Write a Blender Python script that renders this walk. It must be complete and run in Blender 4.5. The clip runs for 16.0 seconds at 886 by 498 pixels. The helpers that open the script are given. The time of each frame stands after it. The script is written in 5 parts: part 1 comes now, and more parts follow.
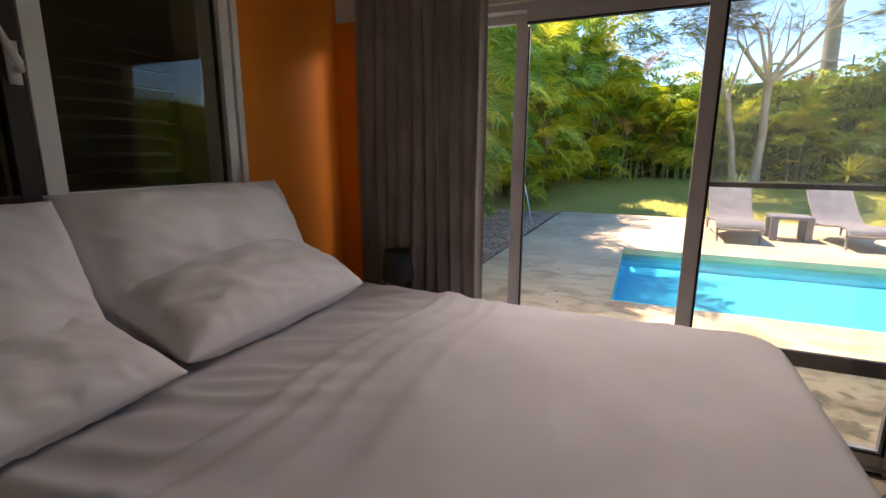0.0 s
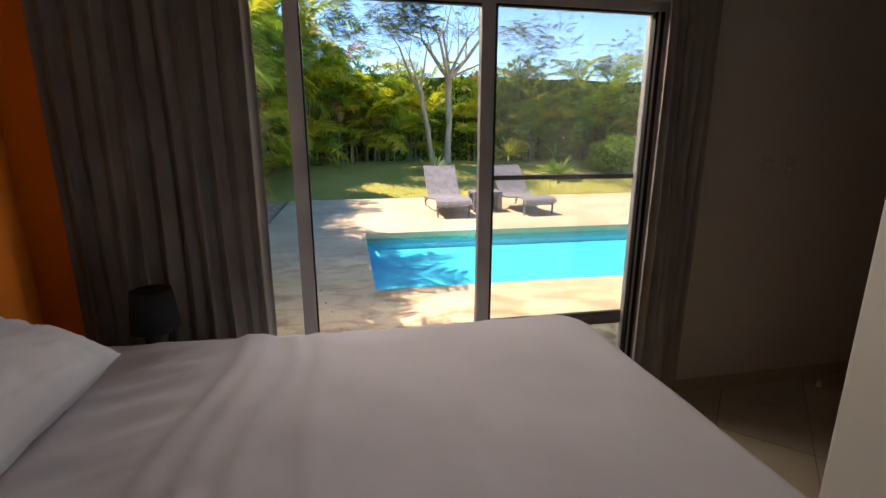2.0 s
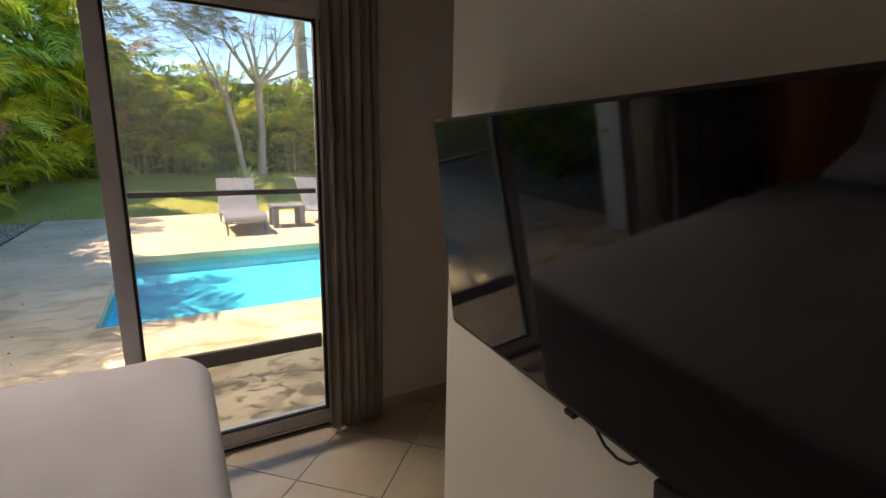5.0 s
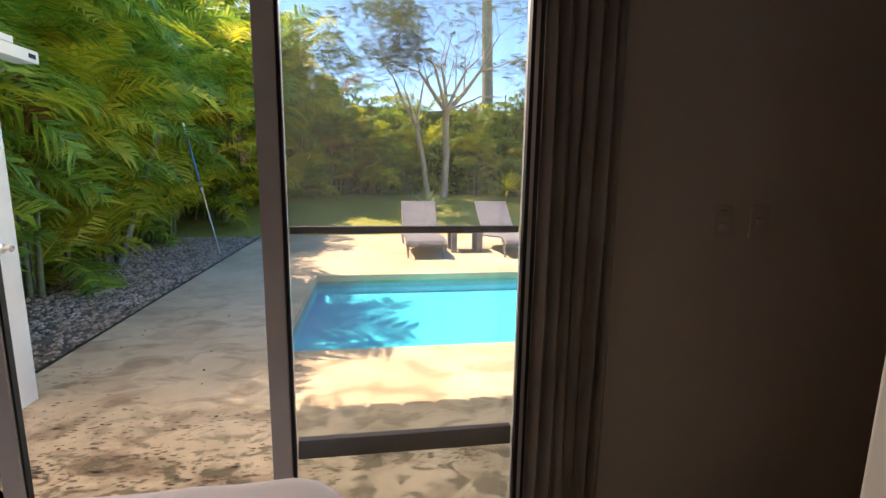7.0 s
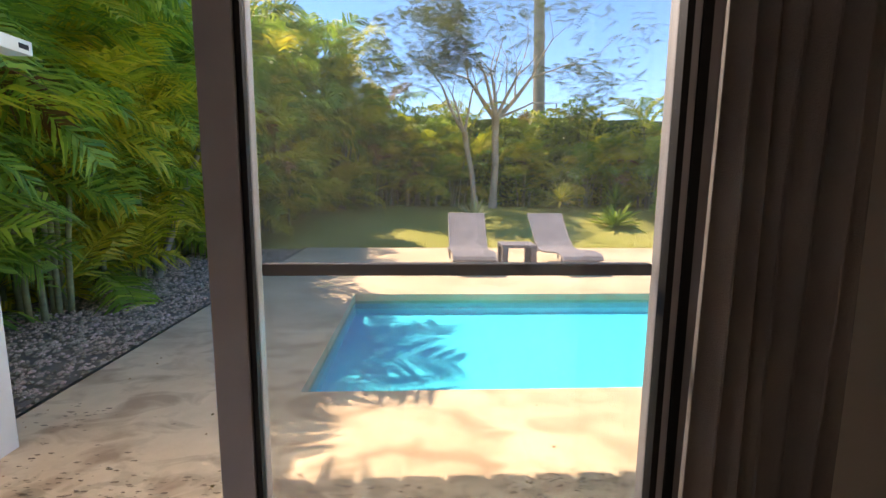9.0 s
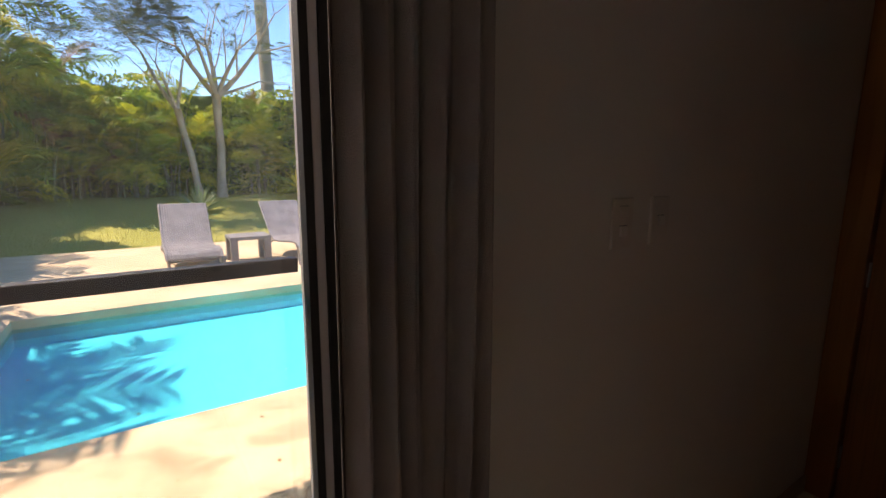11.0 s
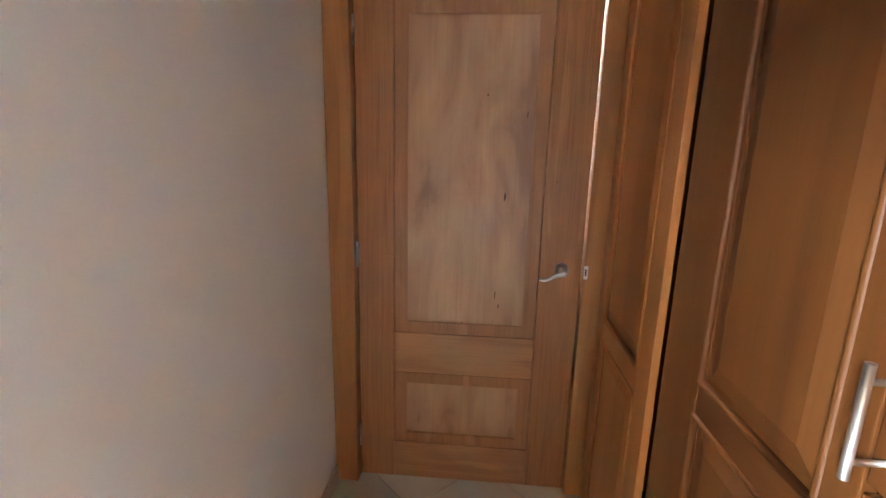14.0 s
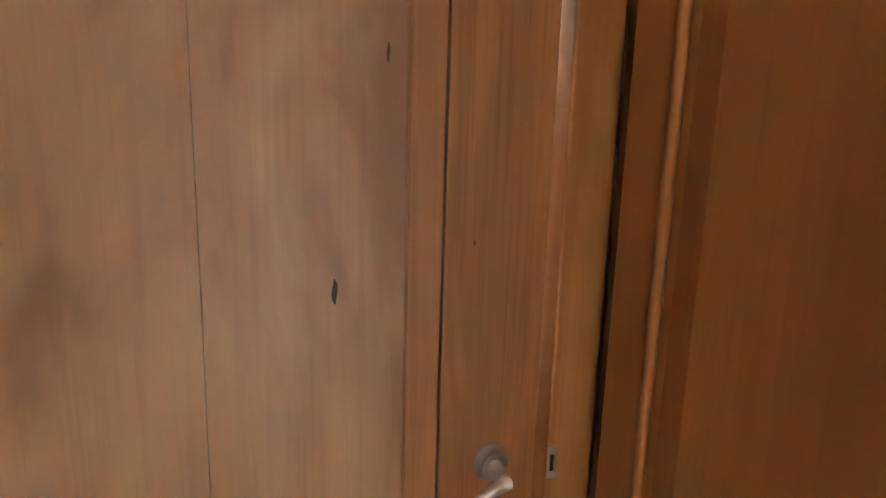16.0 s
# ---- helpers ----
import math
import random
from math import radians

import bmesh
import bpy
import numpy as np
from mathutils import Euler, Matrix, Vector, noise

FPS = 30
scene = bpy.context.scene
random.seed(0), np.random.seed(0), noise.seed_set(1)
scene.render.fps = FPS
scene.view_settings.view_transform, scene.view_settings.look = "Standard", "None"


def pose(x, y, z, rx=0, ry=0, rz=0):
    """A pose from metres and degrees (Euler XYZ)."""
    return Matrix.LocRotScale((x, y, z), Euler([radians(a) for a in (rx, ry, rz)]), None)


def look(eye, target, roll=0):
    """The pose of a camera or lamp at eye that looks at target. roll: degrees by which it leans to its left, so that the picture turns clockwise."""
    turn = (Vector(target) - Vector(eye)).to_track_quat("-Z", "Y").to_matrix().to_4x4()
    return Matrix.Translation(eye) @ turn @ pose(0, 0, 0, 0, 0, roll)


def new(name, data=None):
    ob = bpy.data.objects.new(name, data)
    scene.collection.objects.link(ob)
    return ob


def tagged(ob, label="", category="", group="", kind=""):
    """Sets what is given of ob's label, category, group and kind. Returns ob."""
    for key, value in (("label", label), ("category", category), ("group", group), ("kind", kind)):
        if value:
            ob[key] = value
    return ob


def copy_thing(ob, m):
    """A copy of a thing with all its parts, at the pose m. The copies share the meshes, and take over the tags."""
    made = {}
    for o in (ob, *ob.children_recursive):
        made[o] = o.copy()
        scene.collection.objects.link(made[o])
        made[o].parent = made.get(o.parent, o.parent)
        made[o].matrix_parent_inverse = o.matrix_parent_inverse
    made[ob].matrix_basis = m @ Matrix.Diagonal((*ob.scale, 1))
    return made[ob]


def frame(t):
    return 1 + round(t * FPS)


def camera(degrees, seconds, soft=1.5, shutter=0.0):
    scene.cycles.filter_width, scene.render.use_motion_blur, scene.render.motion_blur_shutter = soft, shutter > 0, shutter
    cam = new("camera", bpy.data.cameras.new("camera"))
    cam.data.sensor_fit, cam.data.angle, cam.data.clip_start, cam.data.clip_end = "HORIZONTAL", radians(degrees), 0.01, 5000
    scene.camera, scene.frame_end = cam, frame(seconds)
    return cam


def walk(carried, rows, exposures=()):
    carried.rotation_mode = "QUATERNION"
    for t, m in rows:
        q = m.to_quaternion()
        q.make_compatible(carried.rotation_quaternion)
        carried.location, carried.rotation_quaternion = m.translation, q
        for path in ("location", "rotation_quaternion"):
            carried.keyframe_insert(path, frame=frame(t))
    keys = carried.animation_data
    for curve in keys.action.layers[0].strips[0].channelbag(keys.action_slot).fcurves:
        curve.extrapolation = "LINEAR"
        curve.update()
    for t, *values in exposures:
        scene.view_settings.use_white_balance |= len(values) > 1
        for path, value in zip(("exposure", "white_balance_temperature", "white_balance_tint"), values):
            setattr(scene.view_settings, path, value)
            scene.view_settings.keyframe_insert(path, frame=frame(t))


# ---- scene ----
cam = camera(87.3, 16.0)
PATH = [
    (0, (1.298, -2.377, 1.371), (0.523, -0.578, 0.967), 0.3),
    (0.5, (1.141, -2.352, 1.389), (0.636, -0.463, 0.967), 0.1),
    (1, (1.025, -2.291, 1.392), (0.793, -0.354, 0.951), 0.2),
    (1.5, (0.946, -2.188, 1.403), (1.0, -0.241, 0.95), 0.0),
    (2, (0.886, -2.122, 1.43), (1.265, -0.215, 0.964), 0.1),
    (2.5, (0.883, -2.127, 1.473), (1.556, -0.303, 1.004), -0.4),
    (3, (1.019, -2.202, 1.49), (1.918, -0.477, 1.025), -0.4),
    (3.5, (1.207, -2.271, 1.488), (2.245, -0.626, 1.022), -0.4),
    (3.7, (1.28, -2.271, 1.482), (2.368, -0.659, 1.016), -0.3),
    (5.8, (1.861, -2.038, 1.432), (2.601, -0.217, 1.066), 1.5),
    (6, (1.854, -1.925, 1.436), (2.509, -0.071, 1.079), 1.35),
    (6.5, (1.844, -1.711, 1.442), (2.312, 0.202, 1.093), 0.8),
    (7, (1.828, -1.475, 1.434), (2.132, 0.474, 1.105), 0.8),
    (7.5, (1.797, -1.277, 1.435), (1.964, 0.691, 1.125), 0.6),
    (8, (1.814, -1.092, 1.465), (1.874, 0.885, 1.17), 0.7),
    (8.2, (1.813, -1.0, 1.453), (1.841, 0.979, 1.164), 0.6),
    (10.3, (2.062, -0.741, 1.389), (2.691, 1.132, 1.08), 0.2),
    (10.5, (2.089, -0.725, 1.386), (2.844, 1.101, 1.072), 0.1),
    (11, (2.125, -0.664, 1.392), (3.215, 0.978, 1.056), 0.3),
    (11.5, (2.149, -0.641, 1.376), (3.548, 0.748, 1.038), 1.0),
    (12, (2.189, -0.632, 1.396), (3.812, 0.463, 0.987), 1.0),
    (12.5, (2.238, -0.619, 1.368), (4.023, 0.186, 0.96), 0.7),
    (13, (2.372, -0.601, 1.348), (4.242, -0.038, 0.92), 0.9),
    (13.5, (2.585, -0.586, 1.384), (4.505, -0.243, 0.942), 1.2),
    (14, (2.8, -0.571, 1.423), (4.743, -0.417, 0.975), 1.3),
    (14.5, (3.094, -0.565, 1.478), (5.026, -0.565, 0.962), 1.8),
    (15, (3.391, -0.605, 1.459), (5.318, -0.758, 0.945), 1.9),
    (15.5, (3.688, -0.656, 1.472), (5.585, -0.935, 0.903), 2.9),
    (16, (3.959, -0.591, 1.375), (5.817, -1.270, 1.076), 1.7),
]
EXPOSURES = ((0, 2.0, 7750, 23), (1.0, 1.85, 7650, 22), (2.0, 1.5, 7600, 20), (3.0, 1.4, 7600, 18), (4.5, 1.55, 7900, 19), (5.8, 2.15, 7700, 19), (6.4, 1.8, 7900, 22), (7, 1.68, 7900, 23), (10, 1.5, 7500, 25),
             (11.2, 1.55, 7500, 25), (11.5, 1.8, 7600, 23), (11.75, 2.75, 7500, 22), (12.1, 4.0, 7500, 18), (12.5, 5.5, 7400, 12), (13, 5.6, 7000, 11), (13.6, 5.7, 6000, 9), (14.4, 5.95, 5450, 8), (15.4, 6.15, 5950, 8), (16, 5.95, 5900, 8))
walk(cam, [(t, look(eye, target, roll)) for t, eye, target, roll in PATH], EXPOSURES)

# ---- world, sun ----
SUN = Vector((-0.42, 0.22, 0.88)).normalized()
world = bpy.data.worlds.new("sky")
scene.world = world
world.use_nodes = True
wn = world.node_tree.nodes
wn.clear()
sky = wn.new("ShaderNodeTexSky")
sky.sky_type, sky.sun_disc = "NISHITA", False
sky.sun_elevation = math.asin(SUN.z)
sky.sun_rotation = math.atan2(SUN.x, SUN.y)
sky.altitude = 1500
sky.air_density, sky.dust_density, sky.ozone_density = 1.0, 0.05, 4.0
bgd, wout = wn.new("ShaderNodeBackground"), wn.new("ShaderNodeOutputWorld")
bgd.inputs["Strength"].default_value = 0.17
deep = wn.new("ShaderNodeHueSaturation")
deep.inputs["Saturation"].default_value, deep.inputs["Value"].default_value = 1.2, 0.90
world.node_tree.links.new(sky.outputs[0], deep.inputs["Color"])
world.node_tree.links.new(deep.outputs[0], bgd.inputs[0])
world.node_tree.links.new(bgd.outputs[0], wout.inputs[0])


def lamp(name, kind, m, power, color, **settings):
    data = bpy.data.lights.new(name, kind)
    data.energy, data.color = power, color
    for key in settings:
        if key == "size":
            data.shape, data.size, data.size_y = "RECTANGLE", settings[key][0], settings[key][1]
        if key == "angle":
            data.angle = settings[key]
    ob = new(name, data)
    ob.matrix_basis = m
    return ob


lamp("sun", "SUN", look(tuple(SUN * 30), (0, 0, 0)), 3.2, (1.0, 0.93, 0.82), angle=radians(0.5))
# added fill lamp, out of view below the eave, in place of sky light
lamp("door_fill", "AREA", look((1.05, 1.30, 2.56), (1.05, -2.60, 1.75)), 20, (1.0, 0.96, 0.90), size=(2.6, 0.26))
# the lit hall behind the door left ajar
lamp("hall_light", "AREA", look((5.3, -0.6, 2.3), (5.3, -0.6, 0)), 25, (1.0, 0.9, 0.78), size=(0.8, 0.8))


# ---- materials ----
def material(name, a, b=None, rough=0.6, metal=0.0, scale=(3.0, 40.0), mix=(0.5, 0.3), bump=0.1, bump_scale=60.0,
             stretch=(1, 1, 1), space="Object", spread=0.0, warm=None, coat=0.0, sss=0.0, island=0.0):
    """Two colours mixed by noise at two scales, with fine relief."""
    m = bpy.data.materials.new(name)
    m.use_nodes = True
    nt = m.node_tree
    n, l = nt.nodes, nt.links
    p = n["Principled BSDF"]
    p.inputs["Roughness"].default_value, p.inputs["Metallic"].default_value = rough, metal
    p.inputs["Coat Weight"].default_value = coat
    b = b or tuple(c * 0.8 for c in a)
    if space == "World":
        co = n.new("ShaderNodeNewGeometry").outputs["Position"]
    else:
        co = n.new("ShaderNodeTexCoord").outputs["Object"]
    mp = n.new("ShaderNodeMapping")
    mp.inputs["Scale"].default_value = stretch
    l.new(co, mp.inputs[0])
    big, small = n.new("ShaderNodeTexNoise"), n.new("ShaderNodeTexNoise")
    for t, s in ((big, scale[0]), (small, scale[1])):
        t.inputs["Scale"].default_value, t.inputs["Detail"].default_value = s, 5
        l.new(mp.outputs[0], t.inputs["Vector"])
    mixer = n.new("ShaderNodeMath")
    mixer.operation = "MULTIPLY_ADD"
    l.new(small.outputs[0], mixer.inputs[0])
    mixer.inputs[1].default_value = mix[1]
    ramp = n.new("ShaderNodeMapRange")
    ramp.inputs[1].default_value, ramp.inputs[2].default_value = 0.35, 0.65
    ramp.inputs[3].default_value, ramp.inputs[4].default_value = -mix[1] * 0.5, 1 - mix[1] * 0.5
    l.new(big.outputs[0], ramp.inputs[0])
    l.new(ramp.outputs[0], mixer.inputs[2])
    mc = n.new("ShaderNodeMix")
    mc.data_type = "RGBA"
    mc.inputs[6].default_value, mc.inputs[7].default_value = (*a, 1), (*b, 1)
    l.new(mixer.outputs[0], mc.inputs[0])
    col = mc.outputs[2]
    if spread or island:
        hs = n.new("ShaderNodeHueSaturation")
        src = n.new("ShaderNodeNewGeometry").outputs["Random Per Island"] if island else n.new("ShaderNodeObjectInfo").outputs["Random"]
        k = island or spread
        mr = n.new("ShaderNodeMapRange")
        mr.inputs[3].default_value, mr.inputs[4].default_value = 1 - k, 1 + k
        l.new(src, mr.inputs[0])
        l.new(mr.outputs[0], hs.inputs["Value"])
        if island:
            mh = n.new("ShaderNodeMapRange")
            mh.inputs[3].default_value, mh.inputs[4].default_value = 0.5 + 0.03 * min(1, island * 2), 0.5 - 0.045 * min(1, island * 2)
            l.new(src, mh.inputs[0])
            l.new(mh.outputs[0], hs.inputs["Hue"])
        l.new(col, hs.inputs["Color"])
        col = hs.outputs[0]
    l.new(col, p.inputs["Base Color"])
    if sss:
        tr = n.new("ShaderNodeBsdfTranslucent")
        l.new(col, tr.inputs[0])
        ms = n.new("ShaderNodeMixShader")
        ms.inputs[0].default_value = sss
        l.new(p.outputs[0], ms.inputs[1])
        l.new(tr.outputs[0], ms.inputs[2])
        l.new(ms.outputs[0], n["Material Output"].inputs[0])
    if bump:
        bt = n.new("ShaderNodeTexNoise")
        bt.inputs["Scale"].default_value, bt.inputs["Detail"].default_value = bump_scale, 4
        l.new(mp.outputs[0], bt.inputs["Vector"])
        bn = n.new("ShaderNodeBump")
        bn.inputs["Strength"].default_value, bn.inputs["Distance"].default_value = bump, 0.01
        l.new(bt.outputs[0], bn.inputs["Height"])
        l.new(bn.outputs[0], p.inputs["Normal"])
    return m


def wood(name, light, mid, dark, axis="Z", size=1.0, gloss=0.38, waves=30, fig=0.30, pores=0.45, stretch=0.9):
    """Varnished timber: long soft figure, fine pores, a few darker streaks."""
    m = bpy.data.materials.new(name)
    m.use_nodes = True
    nt = m.node_tree
    n, l = nt.nodes, nt.links
    p = n["Principled BSDF"]
    geo = n.new("ShaderNodeNewGeometry")
    mp, mf = n.new("ShaderNodeMapping"), n.new("ShaderNodeMapping")
    k = (7 * size, 7 * size, stretch * size) if axis == "Z" else (stretch * size, 7 * size, 7 * size)
    f = (130, 130, 3.0) if axis == "Z" else (3.0, 130, 130)
    if axis == "Y":
        k, f = (7 * size, stretch * size, 7 * size), (130, 3.0, 130)
    mp.inputs["Scale"].default_value, mf.inputs["Scale"].default_value = k, f
    l.new(geo.outputs["Position"], mp.inputs[0])
    l.new(geo.outputs["Position"], mf.inputs[0])
    big = n.new("ShaderNodeTexNoise")
    big.inputs["Scale"].default_value, big.inputs["Detail"].default_value, big.inputs["Distortion"].default_value = 1.0, 3, 1.2
    l.new(mp.outputs[0], big.inputs["Vector"])
    wave = n.new("ShaderNodeMath")
    wave.operation = "MULTIPLY"
    wave.inputs[1].default_value = waves
    l.new(big.outputs[0], wave.inputs[0])
    sn = n.new("ShaderNodeMath")
    sn.operation = "SINE"
    l.new(wave.outputs[0], sn.inputs[0])
    fine = n.new("ShaderNodeTexNoise")
    fine.inputs["Scale"].default_value, fine.inputs["Detail"].default_value = 1.0, 3
    l.new(mf.outputs[0], fine.inputs["Vector"])
    r1 = n.new("ShaderNodeValToRGB")
    r1.color_ramp.elements[0].position, r1.color_ramp.elements[0].color = 0.32, (*light, 1)
    r1.color_ramp.elements[1].position, r1.color_ramp.elements[1].color = 0.68, (*mid, 1)
    l.new(big.outputs[0], r1.inputs[0])
    ms = n.new("ShaderNodeMapRange")
    ms.inputs[1].default_value, ms.inputs[2].default_value, ms.inputs[3].default_value, ms.inputs[4].default_value = 0.0, 1.0, 0.0, fig
    l.new(sn.outputs[0], ms.inputs[0])
    m1 = n.new("ShaderNodeMix")
    m1.data_type = "RGBA"
    m1.inputs[7].default_value = (*dark, 1)
    l.new(ms.outputs[0], m1.inputs[0])
    l.new(r1.outputs[0], m1.inputs[6])
    mf2 = n.new("ShaderNodeMapRange")
    mf2.inputs[1].default_value, mf2.inputs[2].default_value, mf2.inputs[3].default_value, mf2.inputs[4].default_value = 0.5, 0.72, 0.0, pores
    l.new(fine.outputs[0], mf2.inputs[0])
    m2 = n.new("ShaderNodeMix")
    m2.data_type = "RGBA"
    m2.inputs[7].default_value = (*dark, 1)
    l.new(mf2.outputs[0], m2.inputs[0])
    l.new(m1.outputs[2], m2.inputs[6])
    col = m2.outputs[2]
    l.new(col, p.inputs["Base Color"])
    p.inputs["Roughness"].default_value = gloss
    bn = n.new("ShaderNodeBump")
    bn.inputs["Strength"].default_value, bn.inputs["Distance"].default_value = 0.08, 0.004
    l.new(fine.outputs[0], bn.inputs["Height"])
    l.new(bn.outputs[0], p.inputs["Normal"])
    return m


def pane_material(name, tint=(1, 1, 1), rough=0.0, bump=0.0, gloss=1.0, dust=0.0):
    """Clear sheet: passes light, and reflects by Fresnel."""
    m = bpy.data.materials.new(name)
    m.use_nodes = True
    nt = m.node_tree
    n, l = nt.nodes, nt.links
    n.remove(n["Principled BSDF"])
    tr, gl, fr, mx = n.new("ShaderNodeBsdfTransparent"), n.new("ShaderNodeBsdfGlossy"), n.new("ShaderNodeFresnel"), n.new("ShaderNodeMixShader")
    tr.inputs[0].default_value = (*tint, 1)
    gl.inputs["Roughness"].default_value = rough
    gl.inputs["Color"].default_value = (gloss, gloss, gloss, 1)
    fr.inputs[0].default_value = 1.4
    l.new(fr.outputs[0], mx.inputs[0])
    l.new(tr.outputs[0], mx.inputs[1])
    l.new(gl.outputs[0], mx.inputs[2])
    if dust:
        df, m2 = n.new("ShaderNodeBsdfTranslucent"), n.new("ShaderNodeMixShader")
        df.inputs[0].default_value = (0.9, 0.88, 0.82, 1)
        m2.inputs[0].default_value = dust
        l.new(mx.outputs[0], m2.inputs[1])
        l.new(df.outputs[0], m2.inputs[2])
        l.new(m2.outputs[0], n["Material Output"].inputs[0])
    else:
        l.new(mx.outputs[0], n["Material Output"].inputs[0])
    if bump:
        t, b = n.new("ShaderNodeTexNoise"), n.new("ShaderNodeBump")
        g = n.new("ShaderNodeNewGeometry")
        t.inputs["Scale"].default_value, t.inputs["Detail"].default_value = 5, 3
        b.inputs["Strength"].default_value, b.inputs["Distance"].default_value = bump, 0.03
        l.new(g.outputs["Position"], t.inputs["Vector"])
        l.new(t.outputs[0], b.inputs["Height"])
        l.new(b.outputs[0], gl.inputs["Normal"])
        l.new(b.outputs[0], fr.inputs["Normal"])
    return m


M_WHITE = material("cream_plaster", (0.79, 0.765, 0.705), (0.74, 0.715, 0.655), 0.85, scale=(1.2, 14), bump=0.05, bump_scale=90, space="World")
M_ORANGE = material("orange_paint", (0.88, 0.265, 0.014), (0.80, 0.225, 0.012), 0.7, scale=(1.0, 12), bump=0.1, bump_scale=80, space="World")
M_CEIL = material("ceiling_paint", (0.84, 0.82, 0.78), None, 0.9, bump=0.05, space="World")
M_TILE = material("porcelain_tile", (0.58, 0.50, 0.38), (0.50, 0.42, 0.31), 0.28, scale=(3, 25), bump=0.03, spread=0.06)
M_GROUT = material("grout", (0.34, 0.29, 0.22), None, 0.9, space="World")
M_FRAME = material("white_aluminium", (0.56, 0.53, 0.52), (0.48, 0.45, 0.45), 0.42, scale=(4, 60), bump=0.03)
M_WFRAME = material("window_aluminium", (0.84, 0.83, 0.81), (0.78, 0.77, 0.75), 0.4, scale=(4, 60), bump=0.03)
M_GASKET = material("black_gasket", (0.012, 0.012, 0.012), None, 0.7, bump=0)
M_BRONZE = material("bronze_rail", (0.055, 0.040, 0.034), (0.04, 0.030, 0.026), 0.45, metal=0.3, bump=0.03)
M_GLASS = pane_material("clear_glass", (0.955, 0.965, 0.955))
M_WGLASS = pane_material("tinted_glass", (0.62, 0.64, 0.60), gloss=0.45)
M_DGLASS = pane_material("dusty_glass", (0.96, 0.965, 0.955), dust=0.009)
M_CURTAIN = material("taupe_curtain", (0.44, 0.39, 0.345), (0.32, 0.28, 0.25), 0.85, scale=(6, 300), mix=(0.5, 0.5), bump=0.5, bump_scale=700, stretch=(1, 1, 0.5))
M_SHEET = material("white_cotton", (0.57, 0.545, 0.57), (0.51, 0.485, 0.51), 0.8, scale=(3, 300), bump=0.25, bump_scale=900)
M_PILLOW = material("white_pillowcase", (0.78, 0.76, 0.78), (0.72, 0.70, 0.72), 0.8, scale=(4, 300), bump=0.25, bump_scale=700)
M_DARKWOOD = material("dark_stained_wood", (0.030, 0.020, 0.015), (0.018, 0.012, 0.009), 0.4, stretch=(1, 8, 8), bump=0.1)
M_SHADE = material("dark_lampshade", (0.035, 0.038, 0.045), (0.025, 0.027, 0.032), 0.8, scale=(5, 200), bump=0.3, bump_scale=500)
M_CERAMIC = material("dark_ceramic", (0.09, 0.085, 0.08), None, 0.25, bump=0.02)
M_TV = material("screen_glass", (0.006, 0.005, 0.008), None, 0.045, bump=0)
M_TVCASE = material("black_plastic", (0.012, 0.012, 0.013), None, 0.35, bump=0.1, bump_scale=400)
M_DOOR = wood("honey_wood", (0.48, 0.235, 0.090), (0.38, 0.170, 0.058), (0.17, 0.060, 0.022), waves=16, pores=0.3)
M_PANEL = wood("pale_figured_wood", (0.57, 0.345, 0.170), (0.39, 0.205, 0.100), (0.26, 0.125, 0.065), size=0.85, waves=11, fig=0.58, pores=0.22, stretch=1.8)
M_RAILW = wood("honey_wood_rail", (0.50, 0.25, 0.096), (0.40, 0.18, 0.064), (0.19, 0.070, 0.025), axis="Y", waves=16, pores=0.3)
M_STILE = wood("reddish_stile_wood", (0.43, 0.195, 0.062), (0.36, 0.150, 0.044), (0.18, 0.065, 0.024), waves=18, pores=0.5)
M_KNOT = material("dark_knot", (0.085, 0.032, 0.014), (0.05, 0.02, 0.01), 0.5, bump=0)
M_JAMB = wood("orange_jamb_wood", (0.46, 0.205, 0.055), (0.38, 0.150, 0.034), (0.24, 0.080, 0.02), waves=14, pores=0.22)
M_CLOSET = wood("closet_wood", (0.175, 0.064, 0.013), (0.115, 0.038, 0.008), (0.07, 0.022, 0.005), gloss=0.45, size=0.6, waves=12, fig=0.25, pores=0.18, stretch=1.0)
M_CLOSETX = wood("closet_wood_rail", (0.165, 0.060, 0.012), (0.11, 0.036, 0.007), (0.068, 0.021, 0.005), axis="X", gloss=0.45, size=0.6, waves=12, fig=0.25, pores=0.18)
M_LEAFW = wood("light_closet_wood", (0.46, 0.185, 0.043), (0.35, 0.130, 0.028), (0.20, 0.066, 0.015), gloss=0.4, size=0.6, waves=12, fig=0.25, pores=0.18)
M_STEEL = material("brushed_steel", (0.85, 0.84, 0.82), None, 0.38, metal=1.0, bump=0.02)
M_PLATE = material("ivory_plastic", (0.78, 0.74, 0.66), None, 0.35, bump=0)
M_SWITCH = material("white_plastic", (0.84, 0.82, 0.76), None, 0.3, bump=0)
M_DECK = material("coral_stone_deck", (0.70, 0.54, 0.36), (0.54, 0.40, 0.255), 0.85, scale=(1.1, 7), mix=(0.5, 0.9), bump=0.35, bump_scale=25, space="World")
_n, _l = M_DECK.node_tree.nodes, M_DECK.node_tree.links
_p = _n["Principled BSDF"]
_src = _p.inputs["Base Color"].links[0].from_socket
_g, _sm, _map, _mr, _near, _mul, _mix = (_n.new("ShaderNodeNewGeometry"), _n.new("ShaderNodeTexNoise"), _n.new("ShaderNodeMapping"), _n.new("ShaderNodeMapRange"),
                                         _n.new("ShaderNodeVectorMath"), _n.new("ShaderNodeMath"), _n.new("ShaderNodeMix"))
_map.inputs["Scale"].default_value = (1.0, 1.5, 1)
